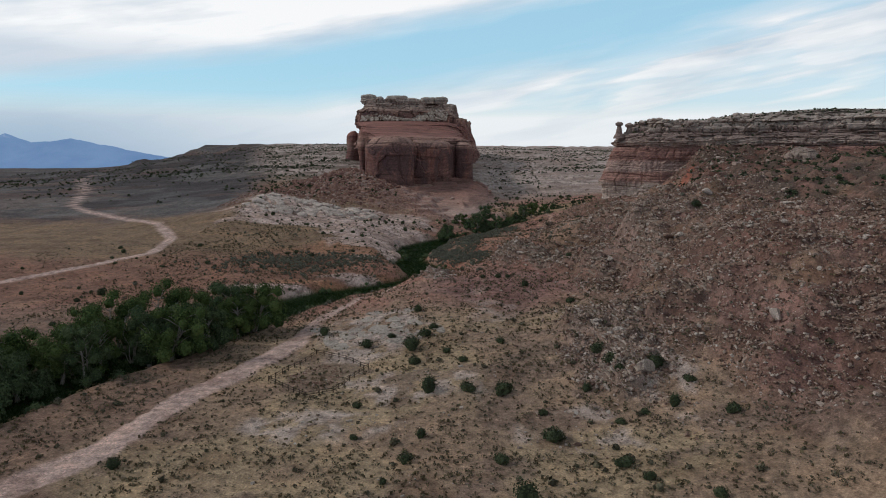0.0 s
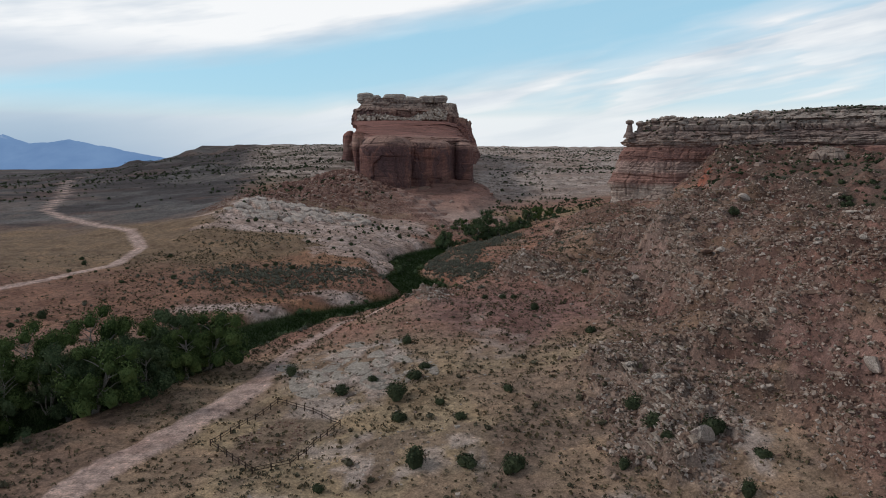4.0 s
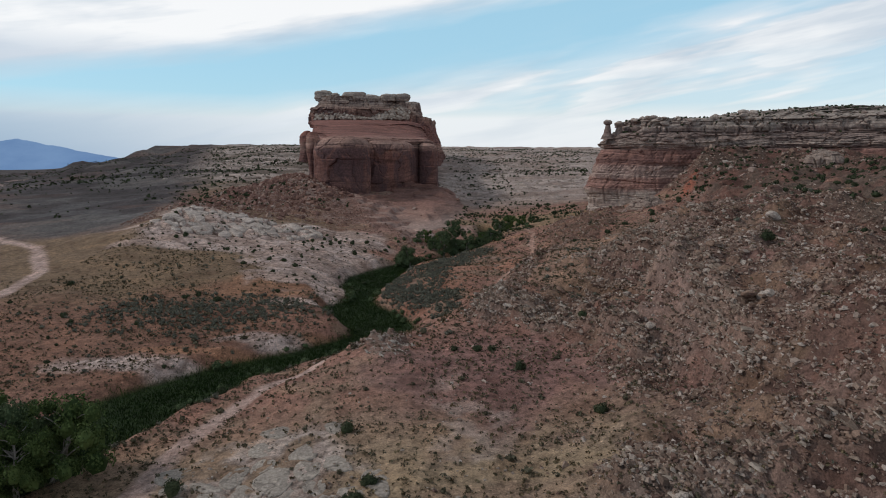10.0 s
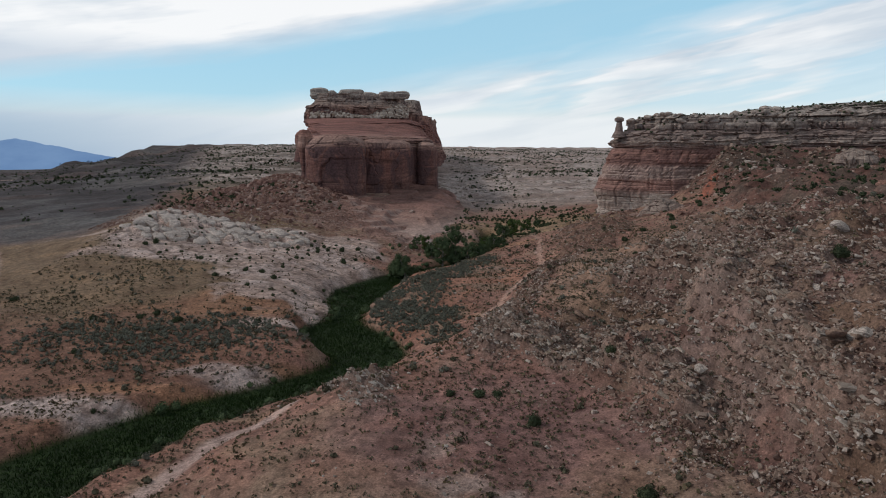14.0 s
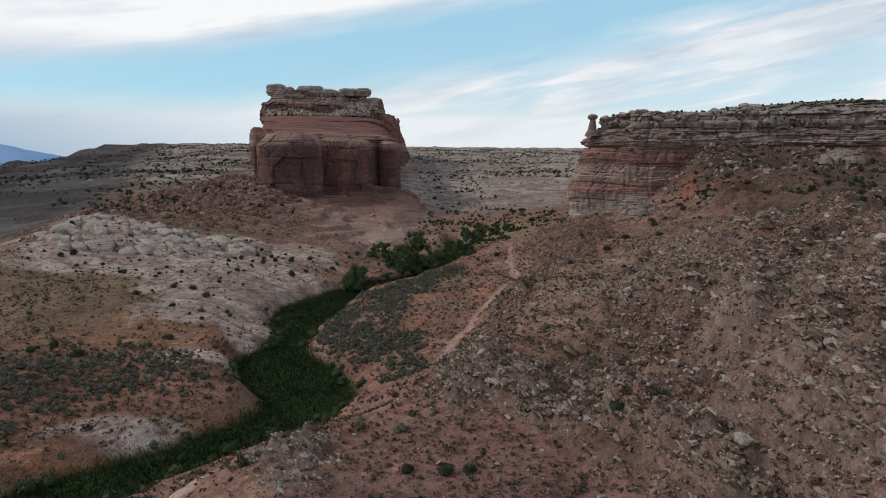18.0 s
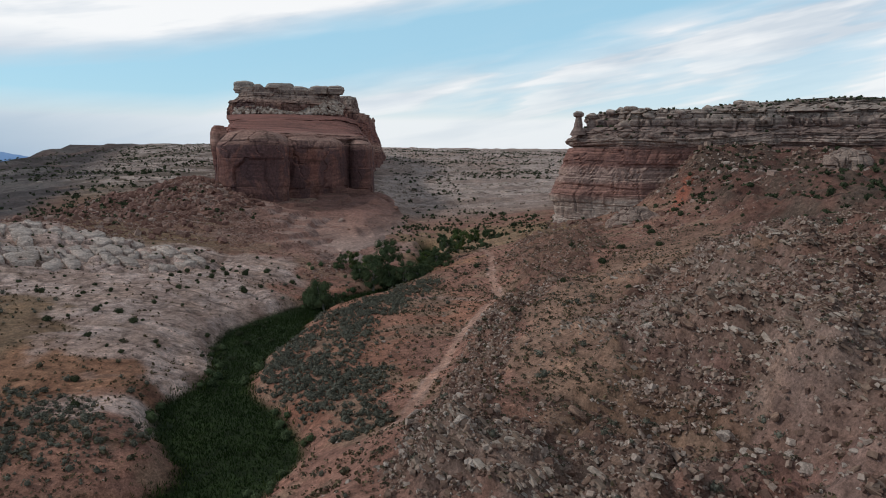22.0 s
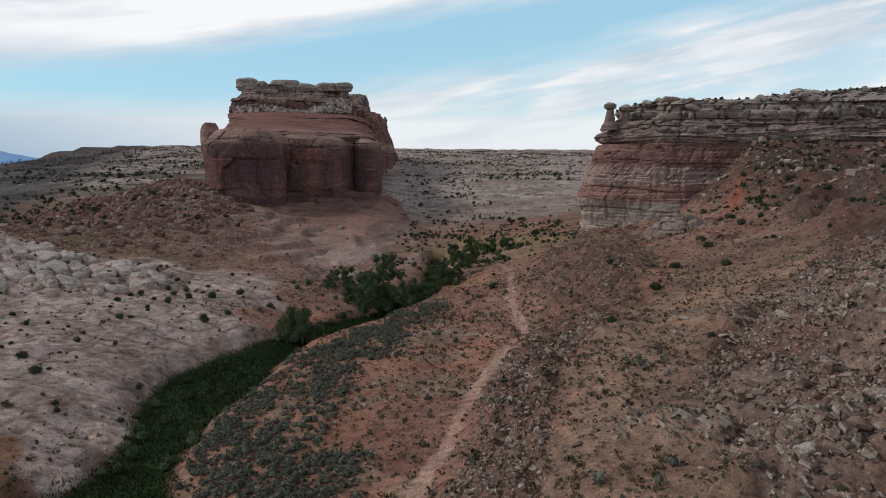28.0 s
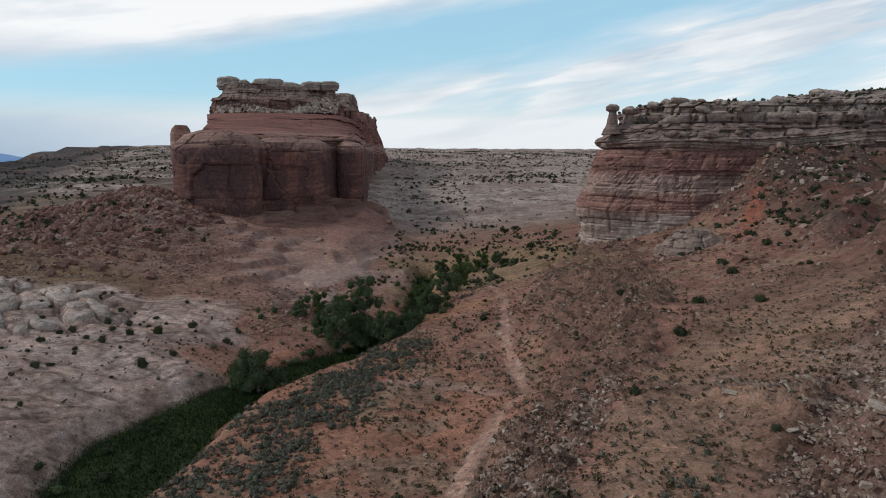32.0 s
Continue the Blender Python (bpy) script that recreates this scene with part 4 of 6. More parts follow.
def build_mesa():
    thing = empty("mesa", (250, 560, 20), "layered red and grey sandstone mesa with rimrock ledges", "mesa")

    def add(name, n, levels, label="", **k):
        part(name, cliff_mesh(name, levels, n, near=2.6, smooth=False, **k), MESA_ROCK, thing, label)

    a = np.array(MESA_EDGE, float)
    add("red_cliff", 560, [(6, grow(a, 7)), (18, grow(a, 3)), (30, grow(a, 5)), (36, grow(a, 2)), (44, grow(a, -1)), (52, grow(a, -4)), (55.4, grow(a, -6)), (56.2, grow(a, -12))], dz=0.6, ledge=0.75, rough=3.0, crack=1.0, seed=51, thick=3.4, block=0.5, cell=24)
    b = grow(a, -8)
    add("grey_ledge", 640, [(54.5, grow(b, -3)), (55.6, grow(b, -1)), (56.4, grow(b, 1.6)), (59.2, grow(b, 1.8)), (60.2, grow(b, 1.5)), (63, grow(b, -0.5)), (66, grow(b, -5))], dz=0.4, ledge=1.3, rough=3.2, crack=1.4, seed=61, dome=1.0, thick=1.5, block=0.9, cell=13)
    c = grow(a, -11)
    c[c[:, 0] < 165, 0] += 7
    add("rimrock", 640, [(62, grow(c, -4)), (66, grow(c, -1)), (69, grow(c, 0)), (73, grow(c, -1)), (75, grow(c, -5))], dz=0.45, ledge=1.7, rough=5.0, crack=2.4, seed=64, dome=1.0, thick=2.4, block=2.2, cell=9)
    d = [(198, 512), (225, 503), (262, 492), (300, 478), (350, 452), (440, 402), (700, 350), (880, 690), (500, 880), (300, 760), (230, 600)]
    add("rimrock", 600, [(70, grow(d, 3)), (75, d), (77, grow(d, -6)), (79, grow(d, -16)), (84, grow(d, -75))], "pale grey domed rim set back from the edge", dz=0.5, ledge=2.2, rough=8.0, crack=2.5, seed=71, thick=3.8, block=3.6, cell=9)
    for cx, cy, r, lo, hi, seed in ((137, 530, 1.7, 62, 74.5, 81), (145, 531, 2.2, 62, 73.5, 82)):
        an = np.linspace(0, 2 * math.pi, 9)[:-1]
        ring = np.column_stack([cx + r * np.cos(an), cy + r * np.sin(an)])
        part("hoodoo", cliff_mesh("hoodoo", [(lo, grow(ring, 3)), (lo + 4, grow(ring, 0.8)), (hi - 3, grow(ring, -0.2)), (hi - 2.5, grow(ring, 1.2)), (hi - 0.8, grow(ring, 1.4)), (hi, grow(ring, -0.2))], 64, dz=0.35, ledge=0.15, rough=0.6, crack=0.2, seed=seed, dome=0.3, near=0, grain=0.3), MESA_ROCK, thing, "balanced pale block on a thin rock neck")
    return thing


mesa = build_mesa()


# ---- far mountains ----
def build_mountains():
    xs = np.linspace(-4200, -1300, 160)
    prof = np.interp(xs, [-4200, -3400, -2970, -2889, -2719, -2620, -2454, -2300, -2152, -1990, -1830, -1300], [90, 150, 158, 188, 130, 134, 152, 120, 94, 60, 32, -40])
    prof = prof + (fbm(xs / 60, xs * 0, 0, 4, 77) - 0.5) * 12
    verts, quads = [], []
    for k, (f, dy) in enumerate([(0.0, -500), (0.35, -330), (0.6, -200), (0.85, -80), (1.0, 0), (0.0, 260)]):
        w = (fbm(xs / 90, xs * 0 + k, 0, 4, 78) - 0.5) * 120 * (f < 1)
        verts.append(np.stack([xs, 4500 + dy + w, -80 + (prof + 80) * f], 1))
    n = len(xs)
    j = np.arange(n - 1)
    quads = np.concatenate([np.stack([r * n + j, r * n + j + 1, (r + 1) * n + j + 1, (r + 1) * n + j], 1) for r in range(5)])
    me = grid_mesh("mountains", np.concatenate(verts), quads)
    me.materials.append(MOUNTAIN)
    tagged(new("mountains", me), "distant blue snow-streaked mountain range in haze", "mountain", kind="structure")


build_mountains()

# ---- vegetation and stone materials ----
def leaf_material(name, dark, light, island=True):
    m, t, p = material(name, 0.8)
    g = t.add("ShaderNodeNewGeometry")
    r = g.outputs["Random Per Island"] if island else t.add("ShaderNodeObjectInfo").outputs["Random"]
    o = t.add("ShaderNodeObjectInfo").outputs["Random"]
    n = t.noise(g.outputs["Position"], 0.35, 3, 0.6)
    f = t.math("ADD", t.math("MULTIPLY", r, 0.55), t.math("ADD", t.math("MULTIPLY", n, 0.55), t.math("MULTIPLY", o, 0.15)))
    t.link(t.ramp(f, [(0.3, dark), (0.85, light)]), p.inputs["Base Color"])
    p.inputs["Specular IOR Level"].default_value = 0.1
    return m


def stone_material(name, stops):
    m, t, p = material(name, 0.93)
    g = t.add("ShaderNodeNewGeometry")
    pos = g.outputs["Position"]
    r = t.math("ADD", t.math("MULTIPLY", g.outputs["Random Per Island"], 0.7), t.math("MULTIPLY", t.noise(pos, 0.05, 4, 0.6), 0.3))
    c = t.ramp(r, stops)
    n = t.noise(pos, 2.2, 6, 0.7)
    c = t.mix(0.8, c, t.ramp(n, [(0.35, 0.65), (0.5, 1.0), (0.65, 1.25)]), "MULTIPLY")
    t.link(c, p.inputs["Base Color"])
    t.link(t.add("ShaderNodeBump", {"Strength": 0.7, "Distance": 0.25, "Height": n}).outputs[0], p.inputs["Normal"])
    return m


def bark_material(name, a, b):
    m, t, p = material(name, 0.9)
    pos = t.add("ShaderNodeNewGeometry").outputs["Position"]
    t.link(t.ramp(t.noise(pos, 3.0, 5, 0.7), [(0.35, a), (0.65, b)]), p.inputs["Base Color"])
    return m


TALUS = stone_material("red and grey rubble", [(0.1, (0.10, 0.06, 0.048)), (0.3, (0.21, 0.128, 0.098)), (0.5, (0.29, 0.195, 0.145)), (0.7, (0.38, 0.28, 0.225)), (0.9, (0.59, 0.49, 0.42))])
RIDGE_STONE = stone_material("tan and pink ridge slabs", [(0.1, (0.13, 0.085, 0.066)), (0.35, (0.26, 0.185, 0.14)), (0.6, (0.36, 0.275, 0.215)), (0.9, (0.52, 0.43, 0.36))])
PALE_STONE = stone_material("pale sandstone blocks", [(0.1, (0.20, 0.14, 0.11)), (0.5, (0.36, 0.29, 0.24)), (0.9, (0.54, 0.46, 0.40))])
RED_STONE = stone_material("red sandstone blocks", [(0.1, (0.13, 0.065, 0.052)), (0.5, (0.26, 0.145, 0.11)), (0.9, (0.44, 0.33, 0.275))])
BOULDER_ROCK = rock_material("grey-tan boulder sandstone", [(0, (0.43, 0.35, 0.295)), (40, (0.47, 0.385, 0.325))], streak=0.3, scale=6.0, band=0.5)
BOULDER_RED = rock_material("tan-red boulder sandstone", [(0, (0.26, 0.165, 0.12)), (40, (0.31, 0.20, 0.145))], streak=0.3, scale=6.0, band=0.5)
BLOCK_RED = rock_material("fallen red sandstone", [(0, (0.26, 0.15, 0.118)), (50, (0.24, 0.125, 0.1))], streak=0.3, scale=4.0, band=0.5)
FLAT_SLAB = rock_material("flat tan slickrock", [(0, (0.37, 0.31, 0.26)), (20, (0.39, 0.325, 0.275))], streak=0.1, scale=3.0, bump=0.8, varnish=0.1)
OUTCROP_ROCK = rock_material("pale outcrop sandstone", [(0, (0.34, 0.26, 0.21)), (30, (0.34, 0.25, 0.205)), (60, (0.33, 0.25, 0.205))], streak=0.3, scale=2.0)
PALE_SLAB = rock_material("pale slickrock", [(0, (0.46, 0.38, 0.33)), (40, (0.51, 0.425, 0.375))], streak=0.15, scale=2.0, bump=0.6, varnish=0.2)
JUNIPER = leaf_material("dark juniper foliage", (0.024, 0.033, 0.017), (0.085, 0.10, 0.053))
SAGE = leaf_material("grey-green sagebrush", (0.072, 0.07, 0.052), (0.205, 0.20, 0.155))
DARK_SCRUB = leaf_material("dark brownish desert scrub", (0.06, 0.052, 0.034), (0.165, 0.145, 0.095))
TUFT = leaf_material("dry bunch grass", (0.075, 0.06, 0.035), (0.21, 0.16, 0.095))
REED = leaf_material("dark green reeds", (0.016, 0.034, 0.007), (0.028, 0.056, 0.012), False)
REED_EDGE = leaf_material("yellow-green reeds", (0.03, 0.05, 0.012), (0.085, 0.115, 0.035))
COTTON = leaf_material("cottonwood leaves", (0.028, 0.05, 0.016), (0.12, 0.165, 0.055))
COTTON_DARK = leaf_material("dark willow leaves", (0.03, 0.05, 0.024), (0.11, 0.145, 0.07))
BARK = bark_material("grey bark", (0.16, 0.14, 0.12), (0.34, 0.31, 0.28))
TWIG = bark_material("dark stems", (0.05, 0.04, 0.03), (0.12, 0.095, 0.07))
POST_WOOD = bark_material("weathered fence wood", (0.035, 0.022, 0.017), (0.09, 0.06, 0.045))

# ---- scattering helpers ----
RNG = np.random.default_rng(7)
G = (1 + 5 ** 0.5) / 2
ICO_V = np.array([(-1, G, 0), (1, G, 0), (-1, -G, 0), (1, -G, 0), (0, -1, G), (0, 1, G), (0, -1, -G), (0, 1, -G), (G, 0, -1), (G, 0, 1), (-G, 0, -1), (-G, 0, 1)]) / math.hypot(1, G)


def ico_faces():
    """The twenty faces of the icosahedron, found from its edges."""
    d = np.linalg.norm(ICO_V[:, None] - ICO_V[None], axis=-1)
    near = (d > 0.1) & (d < 1.2)
    out = []
    for a in range(12):
        for b in range(a + 1, 12):
            for c in range(b + 1, 12):
                if near[a, b] and near[b, c] and near[a, c]:
                    n = np.cross(ICO_V[b] - ICO_V[a], ICO_V[c] - ICO_V[a])
                    out.append((a, b, c) if n @ ICO_V[a] > 0 else (a, c, b))
    return np.array(out)


ICO_F = ico_faces()


def turns(n, tilt, rng, heading=None):
    """n random rotation matrices: any heading, a tilt of about so many degrees."""
    a = rng.uniform(0, 2 * math.pi, n) if heading is None else np.radians(rng.normal(heading, 24, n))
    b, c = np.radians(rng.normal(0, tilt, (2, n)))
    z, o = np.zeros(n), np.ones(n)
    rz = np.stack([np.cos(a), -np.sin(a), z, np.sin(a), np.cos(a), z, z, z, o], -1).reshape(n, 3, 3)
    rx = np.stack([o, z, z, z, np.cos(b), -np.sin(b), z, np.sin(b), np.cos(b)], -1).reshape(n, 3, 3)
    ry = np.stack([np.cos(c), z, np.sin(c), z, o, z, -np.sin(c), z, np.cos(c)], -1).reshape(n, 3, 3)
    return rx @ ry @ rz


BOX_V = np.array([(x, y, z) for z in (-1, 1) for y in (-1, 1) for x in (-1, 1)], float) * 0.72
BOX_F = np.array([(0, 2, 3, 1), (4, 5, 7, 6), (0, 1, 5, 4), (1, 3, 7, 5), (3, 2, 6, 7), (2, 0, 4, 6)])


def rocks_mesh(name, at, size, flat=0.55, tilt=14, rng=RNG, dip=(0, 0), heading=None, long=1.0):
    """Angular slabs and blocks as one mesh: places (n, 3), sizes (n,); dip leans them all the same way, in degrees."""
    n = len(at)
    v = np.repeat(BOX_V[None], n, 0)
    v = v * rng.uniform(0.8, 1.1, (n, 8, 1)) + rng.normal(0, 0.075, (n, 8, 3))
    v[:, 4:, :2] *= rng.uniform(0.66, 0.95, (n, 1, 1))
    sc = np.stack([rng.uniform(0.8, 1.5, n) * long, rng.uniform(0.55, 1.0, n), flat * rng.uniform(0.5, 1.4, n)], 1) * (size / 2)[:, None]
    r = np.array(Euler((radians(dip[0]), radians(dip[1]), 0)).to_matrix())
    v = np.einsum("nij,nkj->nki", r @ turns(n, tilt, rng, heading), v * sc[:, None]) + at[:, None]
    f = BOX_F[None] + (np.arange(n) * 8)[:, None, None]
    return grid_mesh(name, v.reshape(-1, 3), f.reshape(-1, 4), False)


def leaves_mesh(name, at, radius, count, leaf, squash=0.8, rng=RNG, hollow=0.45, lift=0.6, heart=0.78):
    """Leafy domes as one mesh of small crossed leaf sprays: places (n, 3), radii (n,)."""
    n = len(at)
    d = rng.normal(size=(n, count, 3))
    d /= np.linalg.norm(d, axis=-1, keepdims=True)
    d[..., 2] = np.abs(d[..., 2]) * 1.1 - 0.25
    r = hollow + (1 - hollow) * rng.uniform(0, 1, (n, count, 1)) ** 0.5
    bumps = 1 + 0.22 * np.sin(d[..., :1] * 5 + at[:, None, :1] * 7) * np.sin(d[..., 1:2] * 4.3 + at[:, None, 1:2] * 5)
    p = d * r * bumps * radius[:, None, None]
    p[..., 2] *= squash
    p = p + at[:, None] + np.array([0, 0, 1.0]) * (radius * lift * squash)[:, None, None]
    nor = d + rng.normal(0, 0.55, d.shape)
    nor /= np.linalg.norm(nor, axis=-1, keepdims=True)
    u = np.cross(nor, rng.normal(size=d.shape))
    u /= np.linalg.norm(u, axis=-1, keepdims=True)
    w = np.cross(nor, u)
    s = leaf * rng.uniform(0.6, 1.3, (n, count, 1)) * (radius[:, None, None] if leaf < 0.9 and leaf > 0 else 1)
    quad = np.stack([p - u * s - w * s * 0.5, p + u * s * 0.3 - w * s * 0.7, p + u * s + w * s * 0.4, p - u * s * 0.4 + w * s * 0.75], 2)
    m = n * count
    f = np.arange(m * 4).reshape(m, 4)
    f = np.concatenate([f[:, :3], f[:, [0, 2, 3]]])
    # twigs and leaves too dense to tell apart fill the middle
    k = ICO_V[None] * rng.uniform(0.75, 1.15, (n, 12, 1)) * (radius * heart)[:, None, None]
    k[..., 2] *= squash
    k = k + at[:, None] + np.array([0, 0, 1.0]) * (radius * lift * squash * 0.8)[:, None, None]
    if not heart:
        return grid_mesh(name, quad.reshape(-1, 3), f, False)
    g = (ICO_F[None] + (m * 4 + np.arange(n) * 12)[:, None, None]).reshape(-1, 3)
    return grid_mesh(name, np.concatenate([quad.reshape(-1, 3), k.reshape(-1, 3)]), np.concatenate([f, g]), False)


def blades_mesh(name, at, tall, wide, rng=RNG):
    """Upright blades as one mesh: places (n, 3), heights (n,)."""
    n = len(at)
    a = rng.uniform(0, 2 * math.pi, n)
    side = np.stack([np.cos(a), np.sin(a), np.zeros(n)], 1) * (wide * rng.uniform(0.6, 1.3, n))[:, None]
    lean = np.column_stack([rng.normal(0, 0.4, (n, 2)), np.ones(n)]) * tall[:, None]
    v = np.stack([at - side, at + side, at + lean], 1)
    return grid_mesh(name, v.reshape(-1, 3), np.arange(3 * n).reshape(n, 3), False)


def spots(n, x0, x1, y0, y1, weight, rng=RNG, cap=None):
    """Random places in a rectangle, kept by a weight of the ground's kinds; with their heights."""
    x, y = rng.uniform(x0, x1, n), rng.uniform(y0, y1, n)
    q = zones(x, y)
    keep = rng.uniform(0, 1, n) < weight(x, y, q)
    x, y = x[keep][:cap], y[keep][:cap]
    q = {k: v[keep][:cap] for k, v in q.items()}
    return np.stack([x, y, height(x, y, q)], 1)


def stuff(name, me, mat, label, category):
    me.materials.append(mat)
    return tagged(new(name, me), label, category, kind="stuff")


def bare(q):
    return step(q["bank"], 0.5, 3.0) * (1 - q["track"])


def powers(n, lo, hi, k, rng=RNG):
    """Sizes with many small ones and few large."""
    u = rng.uniform(0, 1, n)
    return (lo ** -k + u * (hi ** -k - lo ** -k)) ** (-1 / k)


# ---- rubble ----
def scatter_rubble():
    def on_slope(x, y, q):
        c = fbm(x / 11, y / 11, 0, 4, 91)
        return np.clip(q["slope"] * (0.3 + 0.9 * step(c, 0.42, 0.58)) * (1 - 0.7 * brushy(x, y)) + q["scarp"] * 1.0 + q["outcrop"] * 1.2 + q["ridge"] * 0.8 - q["bench"] * 1.2 - q["field"] * 0.2, 0.02 * step(x, -20, 10), 1) * bare(q) * step(y, 80, 100)

    at = np.vstack([spots(170000, 18, 118, 105, 345, on_slope), spots(70000, -20, 180, 84, 520, on_slope)])
    size = powers(len(at), 0.28, 1.5, 1.8)
    at[:, 2] += size * 0.1
    stuff("rubble", rocks_mesh("rubble", at, size, 0.58, 22, dip=(4, 12), long=1.1), TALUS, "reddish and grey broken sandstone rubble on the slopes", "rubble")
    at = spots(46000, -40, 125, 88, 345, lambda x, y, q: np.clip(q["outcrop"] * 0.6 + q["field"] * 1.0 + q["slab"] * 0.35 + q["white"] * 0.35 + 0.05 * step(q["n2"], 0.5, 0.6), 0, 1) * bare(q))
    stuff("pale_rubble", rocks_mesh("pale_rubble", at, powers(len(at), 0.28, 1.2, 2.0), 0.62, 16), PALE_STONE, "pale broken sandstone pieces on tan soil", "rubble")
    at = spots(14000, -14, 60, 130, 275, lambda x, y, q: q["outcrop"])
    stuff("slab_outcrop", rocks_mesh("slab_outcrop", at, powers(len(at), 0.4, 1.4, 1.8), 0.36, 11, dip=(10, 24), heading=142, long=1.3), PALE_STONE, "thin tilted sandstone slabs breaking out of the ridge", "rock")
    at = spots(60000, 18, 105, 120, 335, lambda x, y, q: q["ridge"] * bare(q) * 0.8)
    size = powers(len(at), 0.4, 2.0, 1.7)
    at[:, 2] += size * 0.12
    stuff("ridge_slabs", rocks_mesh("ridge_slabs", at, size, 0.34, 9, dip=(16, 18), heading=126, long=1.3), RIDGE_STONE, "tilted tan and pink sandstone slabs along rock ridges", "rock")

    def on_ledge(x, y, q):
        c = fbm((x * 0.64 + y * 0.77) / 30, (x * 0.77 - y * 0.64) / 7, 0, 3, 95)
        return np.clip(q["slope"] * 1.3 + q["scarp"] * 0.7 - q["bench"] * 1.2, 0, 1) * step(c, 0.53, 0.6) * bare(q)

    at = spots(40000, 15, 150, 100, 470, on_ledge)
    stuff("tilted_ledges", rocks_mesh("tilted_ledges", at, powers(len(at), 0.38, 1.4, 1.8), 0.4, 14, dip=(14, 20), heading=142, long=1.25), TALUS, "long tilted sandstone slabs breaking out of the slope", "rock")
    n = 900
    u, h = RNG.uniform(0, 1, n), RNG.uniform(0, 1, n)
    at = np.stack([-112 + 118 * u, 934 + 18 * h + 10 * np.abs(u - 0.4), 96 + 17 * h * (0.6 + 0.4 * np.sin(u * 9))], 1)
    stuff("talus", rocks_mesh("talus", at, powers(n, 2.0, 7.0, 1.5), 0.7, 20), PALE_STONE, "pale blocks heaped on the butte below its cap", "rubble")
    at = spots(26000, -140, 60, 470, 640, lambda x, y, q: np.clip(np.exp(-(((x + 88) / 34) ** 2 + ((y - 590) / 55) ** 2)) * 1.3 + np.exp(-(((x + 60) / 50) ** 2 + ((y - 560) / 26) ** 2)) * 0.6 + 0.12, 0, 1) * (1 - 0.97 * step(x + (q["n"] - 0.5) * 30, -54, -32)) * bare(q))
    at[:, 2] = np.maximum(at[:, 2], apron_height(at[:, 0], at[:, 1]))
    size = powers(len(at), 0.8, 7.0, 1.6)
    big = np.argsort(-size)[:150]
    fallen_blocks(at[big], size[big] * 0.75)
    rest = np.setdiff1d(np.arange(len(at)), big)
    stuff("talus", rocks_mesh("talus", at[rest], size[rest], 0.75, 20), RED_STONE, "fallen red sandstone blocks piled below the cliff", "rubble")
    at = spots(42000, -150, 20, 440, 560, lambda x, y, q: (0.15 + 0.85 * step(fbm(x / 12, y / 12, 0, 3, 76), 0.44, 0.6)) * (1 - q["pale_hill"]) * bare(q) * (1 - step(x, -40, -10) * step(y, 480, 500)))
    at[:, 2] = np.maximum(at[:, 2], apron_height(at[:, 0], at[:, 1]))
    stuff("red_rubble", rocks_mesh("red_rubble", at, powers(len(at), 0.4, 1.9, 1.7), 0.6, 20), RED_STONE, "small red sandstone rubble below the butte", "rubble")
    at = spots(13000, 120, 330, 400, 540, lambda x, y, q: np.clip(0.2 + step(q["n2"], 0.48, 0.62) * 0.6, 0, 1))
    stuff("talus", rocks_mesh("talus", at, powers(len(at), 0.5, 5.5, 1.8), 0.65, 20), RED_STONE, "red and grey blocks strewn below the mesa rim", "rubble")


def fallen_blocks(at, size):
    """The largest blocks that have come down from the cliff, each on its own."""
    rng = np.random.default_rng(77)
    kinds = [boulder_mesh(160 + k, f) for k, f in enumerate((0.8, 0.6, 0.95, 0.7))]
    for m in kinds:
        m.materials.append(BLOCK_RED)
    for i, (p, d) in enumerate(zip(at, size)):
        ob = new("fallen_block", kinds[i % 4])
        ob.matrix_world = Matrix.Translation(p + np.array([0, 0, d * 0.12])) @ Euler((rng.normal(0, 0.25), rng.normal(0, 0.25), rng.uniform(0, 6.28))).to_matrix().to_4x4() @ Matrix.Diagonal((d, d * rng.uniform(0.65, 1), d, 1))
        tagged(ob, "angular red sandstone block fallen below the butte" if d < 4.5 else "very large red sandstone block fallen below the butte", "boulder", "blocks below the butte")


def scatter_site():
    """Loose stones round the dug hollow inside the fence."""
    rng = np.random.default_rng(55)
    a, r = rng.uniform(0, 6.283, 320), rng.normal(4.6, 0.9, 320)
    x, y = -28.5 + r * np.cos(a), 146.5 + r * 1.25 * np.sin(a)
    at = np.stack([x, y, height(x, y)], 1)
    stuff("loose_stones", rocks_mesh("loose_stones", at, powers(320, 0.2, 0.8, 1.5, rng), 0.6, 18, rng), RED_STONE, "reddish loose stones ringing a dug hollow", "rubble")


